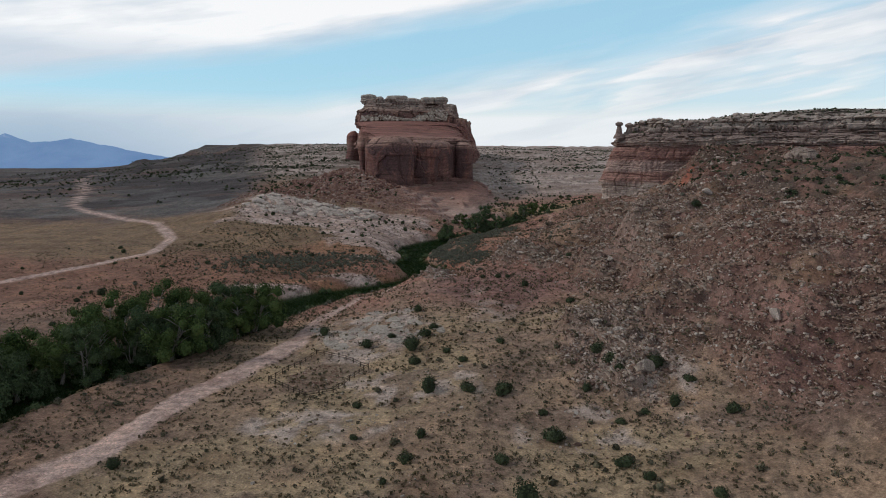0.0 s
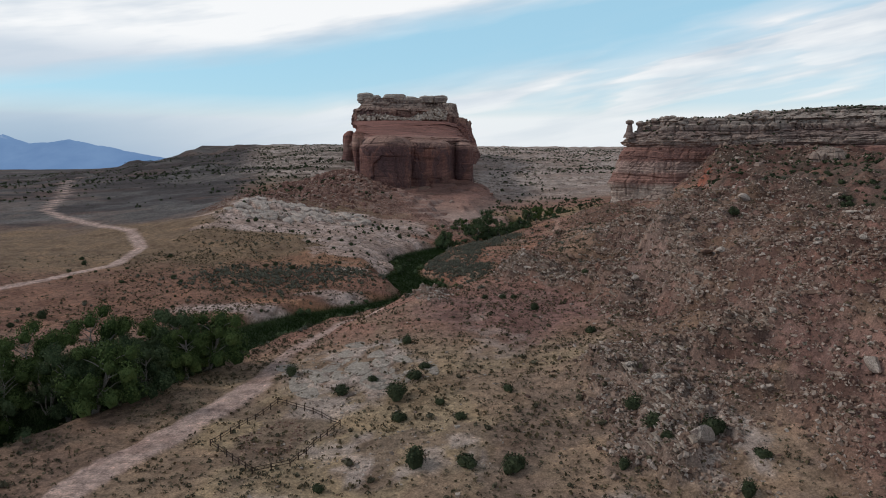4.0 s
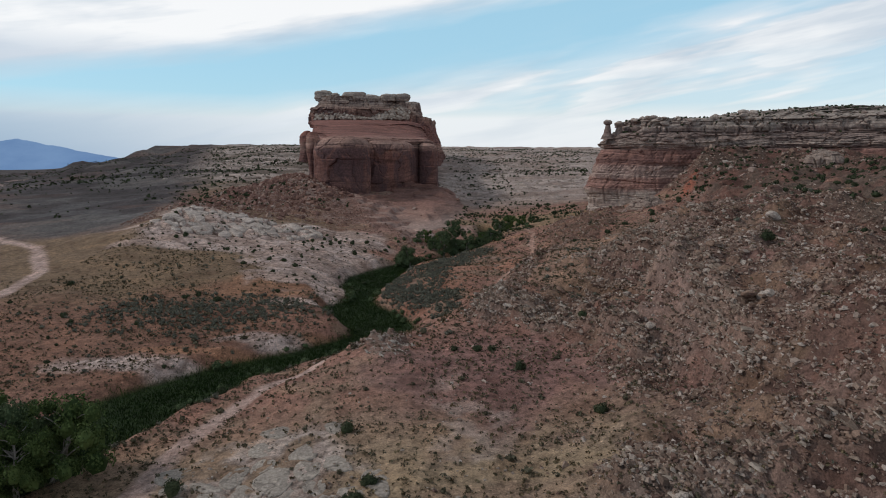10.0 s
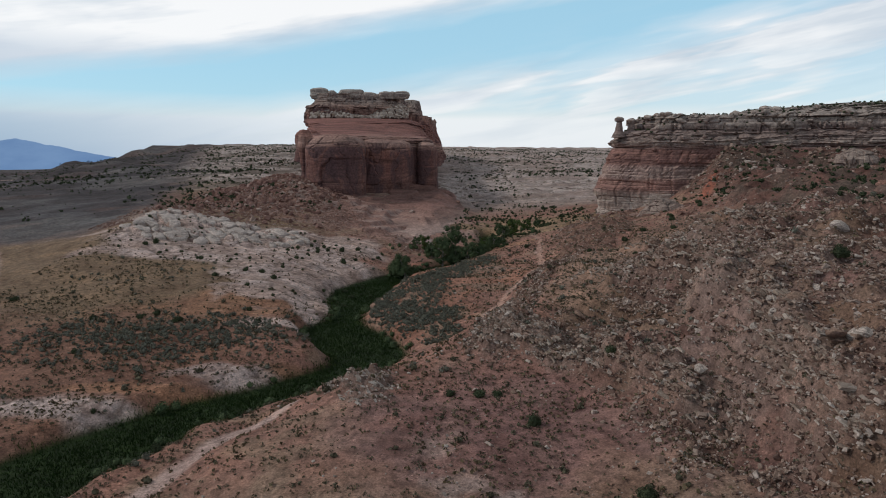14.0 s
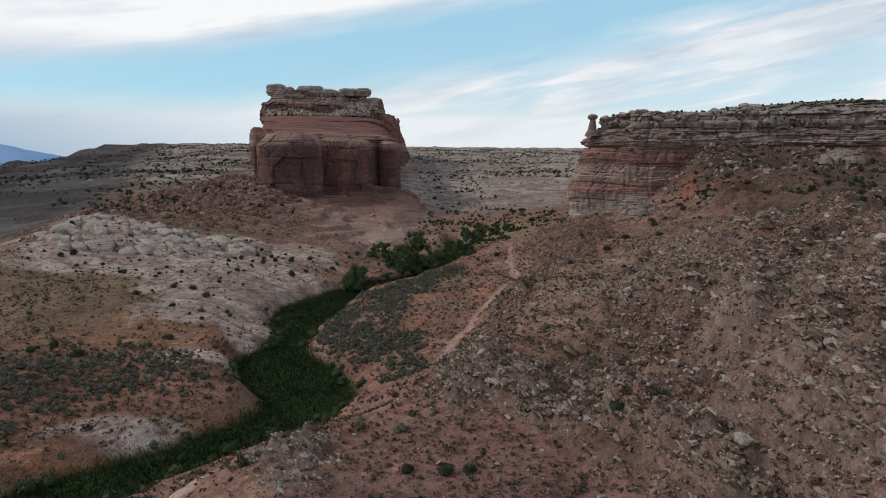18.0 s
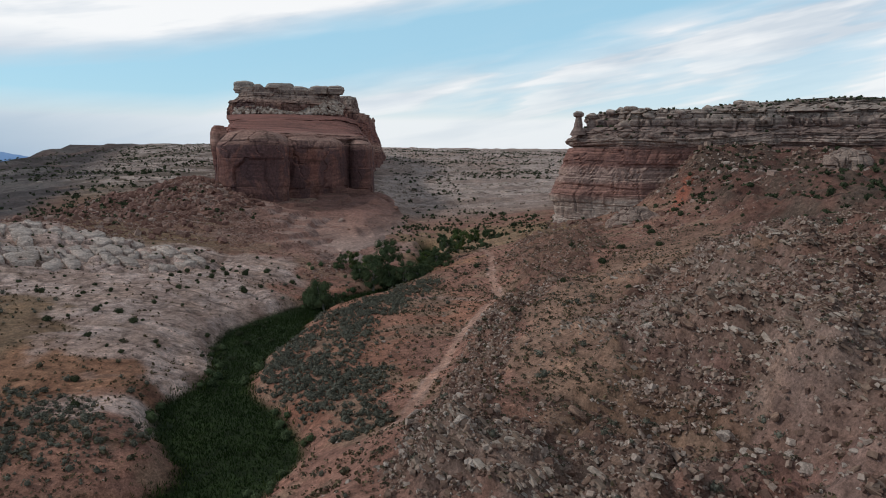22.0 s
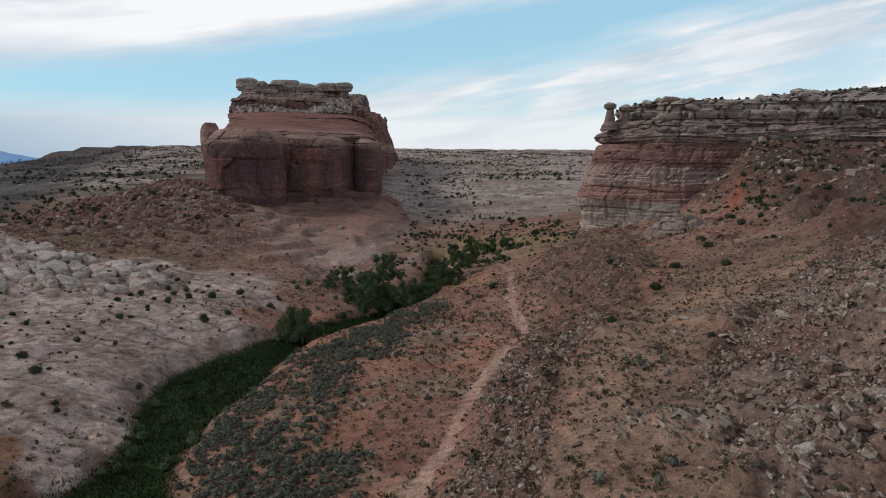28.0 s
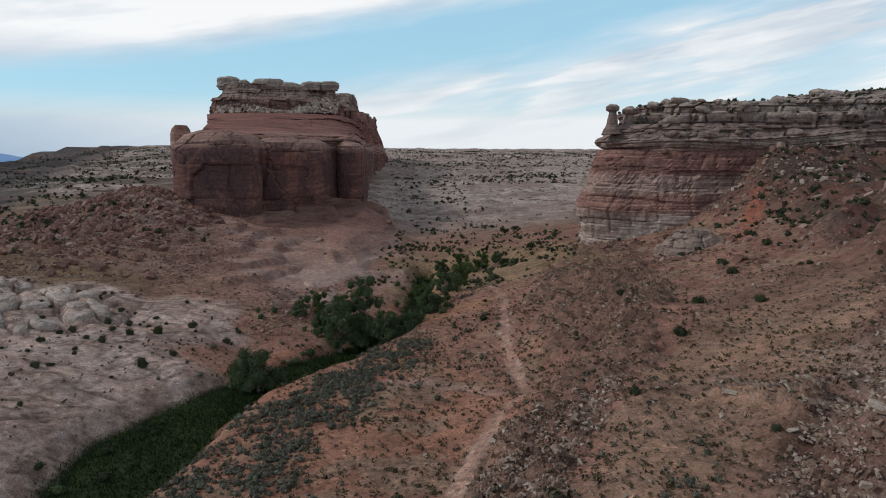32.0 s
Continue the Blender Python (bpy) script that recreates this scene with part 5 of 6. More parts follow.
def scatter_mesa():
    line = np.array([(150, 512), (170, 506), (200, 500), (240, 488), (290, 470), (350, 440)], float)
    n = 1500
    u = RNG.uniform(0, 1, n) ** 1.2 * 5
    k = np.minimum(u.astype(int), 4)
    p = line[k] + (line[k + 1] - line[k]) * (u - k)[:, None]
    out = np.column_stack([p[:, 0] + RNG.uniform(3, 6, n), p[:, 1] + RNG.uniform(10, 14, n), np.full(n, 63.6)])
    keep = fbm(out[:, 0] / 9, out[:, 1] / 9, 0, 3, 87) > 0.52
    out = out[keep & (out[:, 0] > 168)]
    stuff("ledge_scrub", leaves_mesh("ledge_scrub", out, RNG.uniform(0.4, 1.2, len(out)), 18, 0.45, 0.9), JUNIPER, "dark shrubs growing on the mesa ledges", "scrub")
    at = spots(4500, 165, 270, 455, 505, lambda x, y, q: np.exp(-(((x - 190) / 18) ** 2 + ((y - 488) / 16) ** 2)) + 0.7 * np.exp(-(((x - 240) / 22) ** 2 + ((y - 474) / 16) ** 2)))
    stuff("talus", rocks_mesh("talus", at, powers(len(at), 0.6, 4.0, 1.7), 0.75, 20), TALUS, "pale fallen blocks heaped against the mesa cliff", "rubble")


def build_outcrops():
    """Bare pale rock standing out of the talus below the mesa."""
    for poly, lo, hi, seed in (([(130, 462), (140, 456), (150, 458), (156, 466), (152, 476), (138, 478)], 12, 27, 141), ([(200, 466), (206, 462), (212, 466), (208, 474), (201, 472)], 34, 46, 142), ([(234, 454), (246, 450), (254, 458), (246, 468), (234, 466)], 40, 54, 143)):
        me = cliff_mesh("rock_outcrop", [(lo, grow(poly, 4)), (lo + 5, grow(poly, 2)), (hi - 5, poly), (hi - 2, grow(poly, -3)), (hi, grow(poly, -6))], 150, dz=0.5, ledge=0.7, rough=4.5, crack=1.6, seed=seed, dome=0.8, thick=2.2, block=0.9, cell=4.5, near=1, smooth=False)
        tagged(part("rock_outcrop", me, OUTCROP_ROCK), "bare pale rock outcrop standing out of the talus", "rock", "rock outcrops")


def rock_plates(label, inside, x0, x1, y0, y1, du, dv, turn, tall, gap, mat, seed):
    """Bare rock split by joints into rounded plates, each a piece of one pavement."""
    rng = np.random.default_rng(seed)
    thing = empty("rock_pavement", ((x0 + x1) / 2, (y0 + y1) / 2, 0), label, "rock")
    c, s = math.cos(radians(turn)), math.sin(radians(turn))
    nu, nv = int((x1 - x0) / du) + 4, int((y1 - y0) / dv) + 4
    jit = rng.uniform(-0.44, 0.44, (nu + 1, nv + 1, 2))
    mx, my = (x0 + x1) / 2, (y0 + y1) / 2

    def corner(i, j):
        u, v = (i - nu / 2 + jit[i, j, 0]) * du, (j - nv / 2 + jit[i, j, 1]) * dv
        return np.array((mx + u * c - v * s, my + u * s + v * c))

    for i in range(nu):
        for j in range(nv):
            q = np.array([corner(i, j), corner(i + 1, j), corner(i + 1, j + 1), corner(i, j + 1)])
            m = q.mean(0)
            zz = zones(m[:1], m[1:])
            if not inside(m[0], m[1], zz) or rng.uniform() < 0.22:
                continue
            ring = ring_points(q, 14)
            ring = m + (ring - m) * (1 - gap / np.linalg.norm(ring - m, axis=1, keepdims=True))
            ring += rng.normal(0, min(du, dv) * 0.025, ring.shape)
            g = height(ring[:, 0], ring[:, 1])
            top = np.full(14, g.mean()) * 0.5 + g * 0.5 + tall * rng.uniform(0.5, 1.2)
            v, f = [], []
            for k, (sc, zr) in enumerate(((1.02, g - tall * 0.8), (1.0, g * 0.35 + top * 0.65), (0.93, top * 0.92 + g * 0.08), (0.78, top + tall * 0.08), (0.4, top + tall * 0.16))):
                v += [(x, y, z) for (x, y), z in zip(m + (ring - m) * sc, zr)]
                if k:
                    f += [((k - 1) * 14 + a, (k - 1) * 14 + (a + 1) % 14, k * 14 + (a + 1) % 14, k * 14 + a) for a in range(14)]
            me = bpy.data.meshes.new("plate")
            me.from_pydata([Vector(p) for p in v], [], f + [tuple(range(56, 70))])
            me.polygons.foreach_set("use_smooth", [True] * len(me.polygons))
            part("plate", me, mat, thing)
    return thing


def build_pavements():
    rock_plates("pale slickrock split by joints into rounded blocks", lambda x, y, q: blob(np.array([x]), np.array([y]), -98, 444, 46, 30, q["n"], 0.1)[0] > 0.5, -150, -45, 405, 485, 6.2, 10.5, 34, 1.5, 0.25, PALE_SLAB, 61)
    rock_plates("flat pale sandstone slabs cracked into plates", lambda x, y, q: q["slab"][0] > 0.45 and q["track"][0] < 0.3, -38, 6, 156, 204, 4.4, 6.0, 24, 0.13, 0.12, FLAT_SLAB, 62)


def boulder_mesh(seed, flat):
    """One angular boulder of about a metre, with chipped faces."""
    rng = np.random.default_rng(seed)
    bm = bmesh.new()
    bmesh.ops.create_icosphere(bm, subdivisions=2, radius=0.5)
    cuts = [Vector(rng.normal(size=3)).normalized() for _ in range(9)]
    depth = rng.uniform(0.26, 0.42, 9)
    for v in bm.verts:
        for c, d in zip(cuts, depth):
            k = v.co.dot(c)
            if k > d:
                v.co -= c * (k - d)
        v.co += Vector(rng.normal(0, 0.012, 3))
        v.co.z *= flat
        v.co.x *= 1.25
    me = bpy.data.meshes.new("boulder")
    bm.to_mesh(me)
    bm.free()
    return me


def place_boulders():
    pale = [boulder_mesh(100 + k, f) for k, f in enumerate((0.75, 0.55, 0.9, 0.6, 0.45))]
    red = [m.copy() for m in pale]
    for m in pale:
        m.materials.append(BOULDER_ROCK)
    for m in red:
        m.materials.append(BOULDER_RED)
    rng = np.random.default_rng(11)

    def weight(x, y, q):
        c = fbm(x / 14, y / 14, 0, 3, 93)
        return np.clip((q["slope"] * step(c, 0.45, 0.62) * 0.7 + q["ridge"] * 0.8 + q["outcrop"] * 0.5 + q["scarp"] * 0.4) * 0.9 - q["bench"] * 1.5, 0, 1) * bare(q)

    at = spots(1400, 15, 120, 110, 380, weight, rng, 230)
    size = powers(len(at), 1.1, 4.2, 2.0, rng)
    for p, s in zip(at, size):
        k = rng.integers(0, 5)
        is_red = rng.uniform() < 0.35
        ob = new("boulder", (red if is_red else pale)[k])
        ob.matrix_world = Matrix.Translation(p + np.array([0, 0, s * 0.1])) @ Euler((rng.normal(0, 0.2), rng.normal(0, 0.2), rng.uniform(0, 6.28))).to_matrix().to_4x4() @ Matrix.Diagonal((s, s * rng.uniform(0.7, 1), s, 1))
        tagged(ob, "angular red sandstone boulder lying on the rubble slope" if is_red else "angular pale sandstone boulder lying on the rubble slope", "boulder", "boulders on the slope")


# ---- shrubs ----
SHRUB_KINDS = []


def make_shrub_kinds():
    rng = np.random.default_rng(21)
    zero = np.zeros((1, 3))
    for k in range(6):
        at = np.array([[0, 0, 0.0], [0.32, 0.1, 0], [-0.25, 0.25, 0], [0.05, -0.3, 0.12]])[: 2 + k % 3]
        r = np.array([0.62, 0.45, 0.42, 0.4])[: len(at)]
        crown = leaves_mesh("foliage", at, r, 300, 0.085, (0.8, 1.15, 0.95, 1.25, 0.75, 1.0)[k], rng, 0.5, 0.55)
        crown.materials.append(JUNIPER)
        bm = bmesh.new()
        for _ in range(5):
            a = rng.uniform(0, 6.28)
            tube(bm, [Vector((0, 0, -0.15)), Vector((math.cos(a) * 0.12, math.sin(a) * 0.12, 0.2)), Vector((math.cos(a) * 0.34, math.sin(a) * 0.34, 0.5))], [0.05, 0.035, 0.012], 5)
        stem = bpy.data.meshes.new("stem")
        bm.to_mesh(stem)
        bm.free()
        stem.materials.append(TWIG)
        SHRUB_KINDS.append((crown, stem))


def tube(bm, pts, radii, sides=6):
    """A tapering limb through points."""
    rings = []
    for i, (p, r) in enumerate(zip(pts, radii)):
        d = (pts[min(i + 1, len(pts) - 1)] - pts[max(i - 1, 0)]).normalized()
        u = d.cross(Vector((0.3, 1, 0.2))).normalized()
        w = d.cross(u)
        rings.append([bm.verts.new(p + (u * math.cos(2 * math.pi * k / sides) + w * math.sin(2 * math.pi * k / sides)) * r) for k in range(sides)])
    for a, b in zip(rings, rings[1:]):
        for k in range(sides):
            bm.faces.new((a[k], a[(k + 1) % sides], b[(k + 1) % sides], b[k])).smooth = True
    bm.faces.new(rings[-1])


def shrub(x, y, width, k, label, group, z=None):
    p = (x, y, float(height(np.array([x]), np.array([y]))[0]) if z is None else z)
    e = new("shrub")
    e.matrix_world = Matrix.Translation(p) @ pose(0, 0, 0, 0, 0, (x * 37 + y * 91) % 360) @ Matrix.Diagonal((width * 0.8, width * 0.8, width * 0.8, 1))
    tagged(e, label, "shrub", group)
    crown, stem = SHRUB_KINDS[k % len(SHRUB_KINDS)]
    for n, me in (("foliage", crown), ("stem", stem)):
        new(n, me).parent = e


NEAR_SHRUBS = [(-18.9, 163.1, 3.7), (-7.4, 158.7, 4.5), (-6.6, 149.1, 2.9), (-2.8, 132.5, 4.0), (4.9, 131.9, 3.5), (12.3, 130.5, 4.0), (-6.2, 104.2, 2.9), (9.3, 102.8, 2.6), (19.1, 110.9, 3.8), (11.8, 89.5, 4.4), (28.6, 99.7, 3.2), (31.0, 94.8, 2.0), (-16.9, 126.9, 2.3), (-31.8, 176.5, 3.1), (4.6, 146.9, 2.1), (-7.1, 191.0, 2.6), (-2.5, 173.3, 2.6), (-4.5, 168.3, 3.3), (-13.3, 167.6, 2.3), (14.1, 158.1, 2.1), (51.6, 114.2, 2.8), (43.0, 119.5, 2.7), (48.0, 126.5, 2.6), (43.5, 133.4, 4.1), (35.4, 136.4, 4.2), (34.7, 144.7, 3.7)]
MORE_SHRUBS = [(35.6, 131.0, 2.1), (28.7, 129.3, 2.1), (32.0, 115.3, 1.9), (37.0, 117.5, 1.8), (38.6, 166.8, 2.4), (39.1, 88.6, 2.1), (36.8, 190.7, 2.6), (-3.9, 112.9, 2.1), (-15.9, 112.9, 1.7), (-9.1, 95.8, 1.3), (-52.8, 101.7, 3.1), (0.8, 153.9, 1.9), (18.9, 121.2, 1.8), (26.5, 214.7, 2.6), (19.0, 226.8, 2.6), (22.1, 226.9, 1.8), (13.6, 228.3, 2.2), (43.5, 229.8, 2.2), (87.6, 232.9, 3.6), (-120.1, 232.7, 3.4), (128.7, 420.9, 3.6), (89.8, 366.0, 2.8), (104.5, 386.6, 3.2), (113, 377, 2.4), (67.4, 334, 1.8)]


def place_shrubs():
    make_shrub_kinds()
    for i, (x, y, w) in enumerate(NEAR_SHRUBS + MORE_SHRUBS):
        shrub(x, y, w, i, "dark green juniper shrub on bare tan soil" if y < 200 else "dark green shrub on the red rubble slope", "shrubs on the slope")
    rng = np.random.default_rng(31)
    at = spots(1100, -135, -5, 330, 480, lambda x, y, q: q["pale_hill"] * 0.75 + q["pale_patch"] * 0.2, rng, 190)
    for i, p in enumerate(at):
        shrub(p[0], p[1], float(powers(1, 0.9, 2.8, 1.5, rng)[0]), i, "small dark shrub growing in a crack of pale rock", "shrubs on the pale hill", p[2])
    at = spots(1200, 60, 260, 300, 520, lambda x, y, q: (0.14 + 0.5 * step(fbm(x / 30, y / 30, 0, 3, 97), 0.5, 0.6)) * (1 - q["bench"]) * (0.15 + 0.85 * step(x, 110, 150)), rng, 90)
    for i, p in enumerate(at):
        shrub(p[0], p[1], rng.uniform(1.2, 3.0), i, "dark green shrub on red talus below the mesa", "shrubs below the mesa", p[2])
    at = spots(600, -190, -35, 190, 330, lambda x, y, q: 0.22 * bare(q), rng, 50)
    for i, p in enumerate(at):
        shrub(p[0], p[1], rng.uniform(1.0, 2.6), i, "low dark shrub on the red flat", "shrubs on the flat", p[2])


def scatter_brush():
    SAGE_BANK = np.array([(14, 290, 6), (8, 305, 10), (6, 325, 11), (8, 346, 10), (14, 368, 9), (26, 392, 7), (40, 410, 5)], float)

    def sage_where(x, y, q):
        w = (1 - step(off_line(x, y, SAGE_BANK) + (q["n2"] - 0.5) * 10, -2, 3)) * 1.6 + blob(x, y, -58, 286, 30, 16, q["n2"]) + blob(x, y, -80, 262, 36, 10, q["n2"]) * 0.4 + blob(x, y, 40, 412, 14, 20, q["n2"]) * 0.5  + blob(x, y, 40, 470, 40, 30, q["n2"]) * 0.5 + (1 - step(np.abs(q["bank"] - 4), 1, 5)) * 0.35 + blob(x, y, 150, 300, 60, 60, q["n2"]) * 0.5
        return np.clip(w * (0.3 + 0.9 * step(fbm(x / 5, y / 5, 0, 2, 64), 0.42, 0.56)), 0, 1) * bare(q)

    at = np.vstack([spots(4600, -140, 210, 95, 500, sage_where), spots(15000, -14, 56, 280, 425, lambda x, y, q: (1 - step(off_line(x, y, SAGE_BANK) + (q["n2"] - 0.5) * 12, -2, 4)) * (0.3 + 0.7 * step(fbm(x / 6, y / 6, 0, 3, 62), 0.42, 0.54)) * bare(q)), spots(3400, -105, -20, 255, 318, lambda x, y, q: blob(x, y, -57, 285, 32, 18, q["n2"], 0.5) * bare(q)), spots(4200, -120, 70, 225, 440, lambda x, y, q: step(fbm(x / 16, y / 16, 0, 3, 65), 0.46, 0.62) * (1 - q["pale_hill"] * 0.85) * 0.3 * bare(q))])
    stuff("sagebrush", leaves_mesh("sagebrush", at, powers(len(at), 0.34, 1.15, 1.1), 38, 0.17, 0.85, heart=0.62), SAGE, "grey-green sagebrush clumps on sandy banks", "sagebrush")

    def tuft_where(x, y, q):
        c = fbm(x / 12, y / 12, 0, 3, 66)
        return np.clip(0.25 + 0.8 * step(c, 0.42, 0.6), 0, 1) * bare(q) * (1 - q["slab"] * 0.8) * (1 - q["pale_hill"] * 0.75) * (1 - q["slope"] * 0.5 * (1 - q["bench"])) * (1 - q["white"] * 0.6)

    at = spots(30000, -130, 110, 86, 430, tuft_where)
    stuff("bunch_grass", leaves_mesh("bunch_grass", at, RNG.uniform(0.2, 0.5, len(at)), 4, 0.62, 0.8, heart=0), TUFT, "dry brownish bunch grass and low scrub", "grass")
    at = spots(9000, 15, 150, 95, 470, lambda x, y, q: np.clip(q["slope"] + q["scarp"] + q["bench"], 0, 1) * step(fbm(x / 10, y / 10, 0, 3, 68), 0.4, 0.58) * bare(q))
    stuff("slope_scrub", leaves_mesh("slope_scrub", at, RNG.uniform(0.16, 0.42, len(at)), 10, 0.4, 0.8, heart=0), SAGE, "low greyish scrub between the stones of the slope", "scrub")
    at = spots(7000, 60, 330, 220, 510, lambda x, y, q: brushy(x, y) * (0.1 + 0.9 * step(fbm(x / 22, y / 22, 0, 3, 97), 0.46, 0.6)))
    stuff("talus_scrub", leaves_mesh("talus_scrub", at, powers(len(at), 0.5, 1.7, 1.4), 24, 0.3, 0.85), JUNIPER, "dark scrub on the talus below the mesa", "scrub")
    at = spots(5200, 20, 150, 470, 680, lambda x, y, q: (blob(x, y, 78, 560, 46, 84, q["n"], 0.5) * 0.5 + blob(x, y, 55, 490, 30, 26, q["n2"], 0.4) * 0.5) * step(fbm(x / 12, y / 12, 0, 3, 69), 0.42, 0.58))
    stuff("valley_scrub", leaves_mesh("valley_scrub", at, powers(len(at), 0.5, 1.6, 1.5), 34, 0.2, 0.85), JUNIPER, "dark green scrub on the valley floor", "scrub")
    at = np.vstack([spots(20000, -75, 62, 86, 270, lambda x, y, q: (0.2 + 0.8 * step(fbm(x / 8, y / 8, 0, 3, 67), 0.44, 0.6)) * bare(q) * (1 - q["slab"] * 0.8) * (1 - q["white"] * 0.7)), spots(16000, -190, -20, 190, 340, lambda x, y, q: (0.2 + 0.8 * step(fbm(x / 9, y / 9, 0, 3, 70), 0.46, 0.62)) * bare(q) * 0.5), spots(26000, 15, 140, 240, 470, lambda x, y, q: (0.2 + 0.8 * step(fbm(x / 9, y / 9, 0, 3, 72), 0.46, 0.62)) * bare(q) * 0.6)])
    stuff("dry_scrub", leaves_mesh("dry_scrub", at, powers(len(at), 0.16, 0.55, 1.6), 12, 0.36, 0.75, heart=0), DARK_SCRUB, "small dark dry scrub plants dotting the soil", "scrub")
    at = spots(4000, -130, 110, 86, 430, lambda x, y, q: tuft_where(x, y, q) * 0.45 * (1 - q["bench"]) * (1 - q["slope"] * 0.7))
    stuff("low_scrub", leaves_mesh("low_scrub", at, powers(len(at), 0.3, 1.0, 1.6), 14, 0.45, 0.8), DARK_SCRUB, "small dark desert scrub plants", "scrub")


def along_creek(n, pad, weight):
    """Random places in and beside the creek bed, kept by a weight; with their heights."""
    p, d = CREEK[:-1], np.diff(CREEK, axis=0)
    w = np.hypot(d[:, 0], d[:, 1]) * (p[:, 2] + pad)
    k = RNG.choice(len(p), n, p=w / w.sum())
    at = p[k] + d[k] * RNG.uniform(0, 1, (n, 1))
    x, y = (at[:, :2] + RNG.uniform(-1, 1, (n, 2)) * (at[:, 2:] + pad)).T
    q = zones(x, y)
    keep = RNG.uniform(0, 1, n) < weight(x, y, q)
    x, y = x[keep], y[keep]
    return np.stack([x, y, height(x, y, {k: v[keep] for k, v in q.items()})], 1)


def scatter_reeds():
    at = along_creek(90000, 2.0, lambda x, y, q: q["creek"])
    tall = 0.25 + 0.5 * fbm(at[:, 0] / 6, at[:, 1] / 6, 0, 3, 71) * RNG.uniform(0.8, 1.1, len(at))
    stuff("reeds", blades_mesh("reeds", at, tall, 0.09), REED, "dense dark green reeds filling the creek bed", "reeds")
    at = along_creek(30000, 4.0, lambda x, y, q: (1 - step(np.abs(q["bank"] + 0.3), 0.8, 2.6)) * step(fbm(x / 13, y / 13, 0, 3, 73), 0.46, 0.56) * step(y, 85, 95))
    stuff("reed_fringe", blades_mesh("reed_fringe", at, RNG.uniform(0.5, 1.3, len(at)), 0.1), REED_EDGE, "yellowish green reeds along the creek's edge", "reeds")


# ---- trees ----
def tree_kind(seed, tall, wide, leaf_mat, dead=0):
    """Meshes for one broadleaf tree: trunk with limbs, leafy crown in uneven clumps."""
    rng = np.random.default_rng(seed)
    bm = bmesh.new()
    tips = []
    for s in range(2):
        base = Vector((rng.normal(0, 0.3), rng.normal(0, 0.3), -0.4))
        top = Vector((rng.normal(0, wide * 0.14), rng.normal(0, wide * 0.14), tall * rng.uniform(0.6, 0.75)))
        pts = [base.lerp(top, f) + Vector((rng.normal(0, 0.12), rng.normal(0, 0.12), 0)) for f in (0, 0.25, 0.5, 0.75, 1)]
        tube(bm, pts, [0.3, 0.24, 0.18, 0.12, 0.05], 7)
        for _ in range(8):
            f = rng.uniform(0.3, 0.95)
            a, out = rng.uniform(0, 6.28), wide * rng.uniform(0.25, 0.48)
            p = base.lerp(top, f)
            q = p + Vector((math.cos(a) * out, math.sin(a) * out, tall * rng.uniform(0.04, 0.22)))
            tube(bm, [p, p.lerp(q, 0.5) + Vector((0, 0, 0.25)), q], [0.1, 0.06, 0.02], 5)
            tips.append(q)
        tips.append(top)
    trunk = bpy.data.meshes.new("trunk")
    bm.to_mesh(trunk)
    bm.free()
    trunk.materials.append(BARK)
    at = np.array([list(t) for t in tips]) + rng.normal(0, 0.3, (len(tips), 3))
    low = np.column_stack([rng.normal(0, wide * 0.24, (8, 2)), rng.uniform(0.08, 0.4, 8) * tall])
    at = np.vstack([at, low])
    r = rng.uniform(0.14, 0.25, len(at)) * wide
    crown = leaves_mesh("crown", at - np.array([0, 0, 1.0]) * (r * 0.3)[:, None], r, 330, 0.075, 0.95, rng, 0.5, 0.3, 0.6)
    crown.materials.append(leaf_mat)
    return trunk, crown


def tree(kind, x, y, scale, turn, label, group, z=None):
    e = new("tree")
    zz = float(height(np.array([x]), np.array([y]))[0]) if z is None else z
    e.matrix_world = Matrix.Translation((x, y, zz)) @ pose(0, 0, 0, 0, 0, turn) @ Matrix.Diagonal((scale * 1.2, scale * 1.2, scale * 1.42, 1))
    tagged(e, label, "tree", group)
    for n, me in zip(("trunk", "crown"), kind):
        new(n, me).parent = e


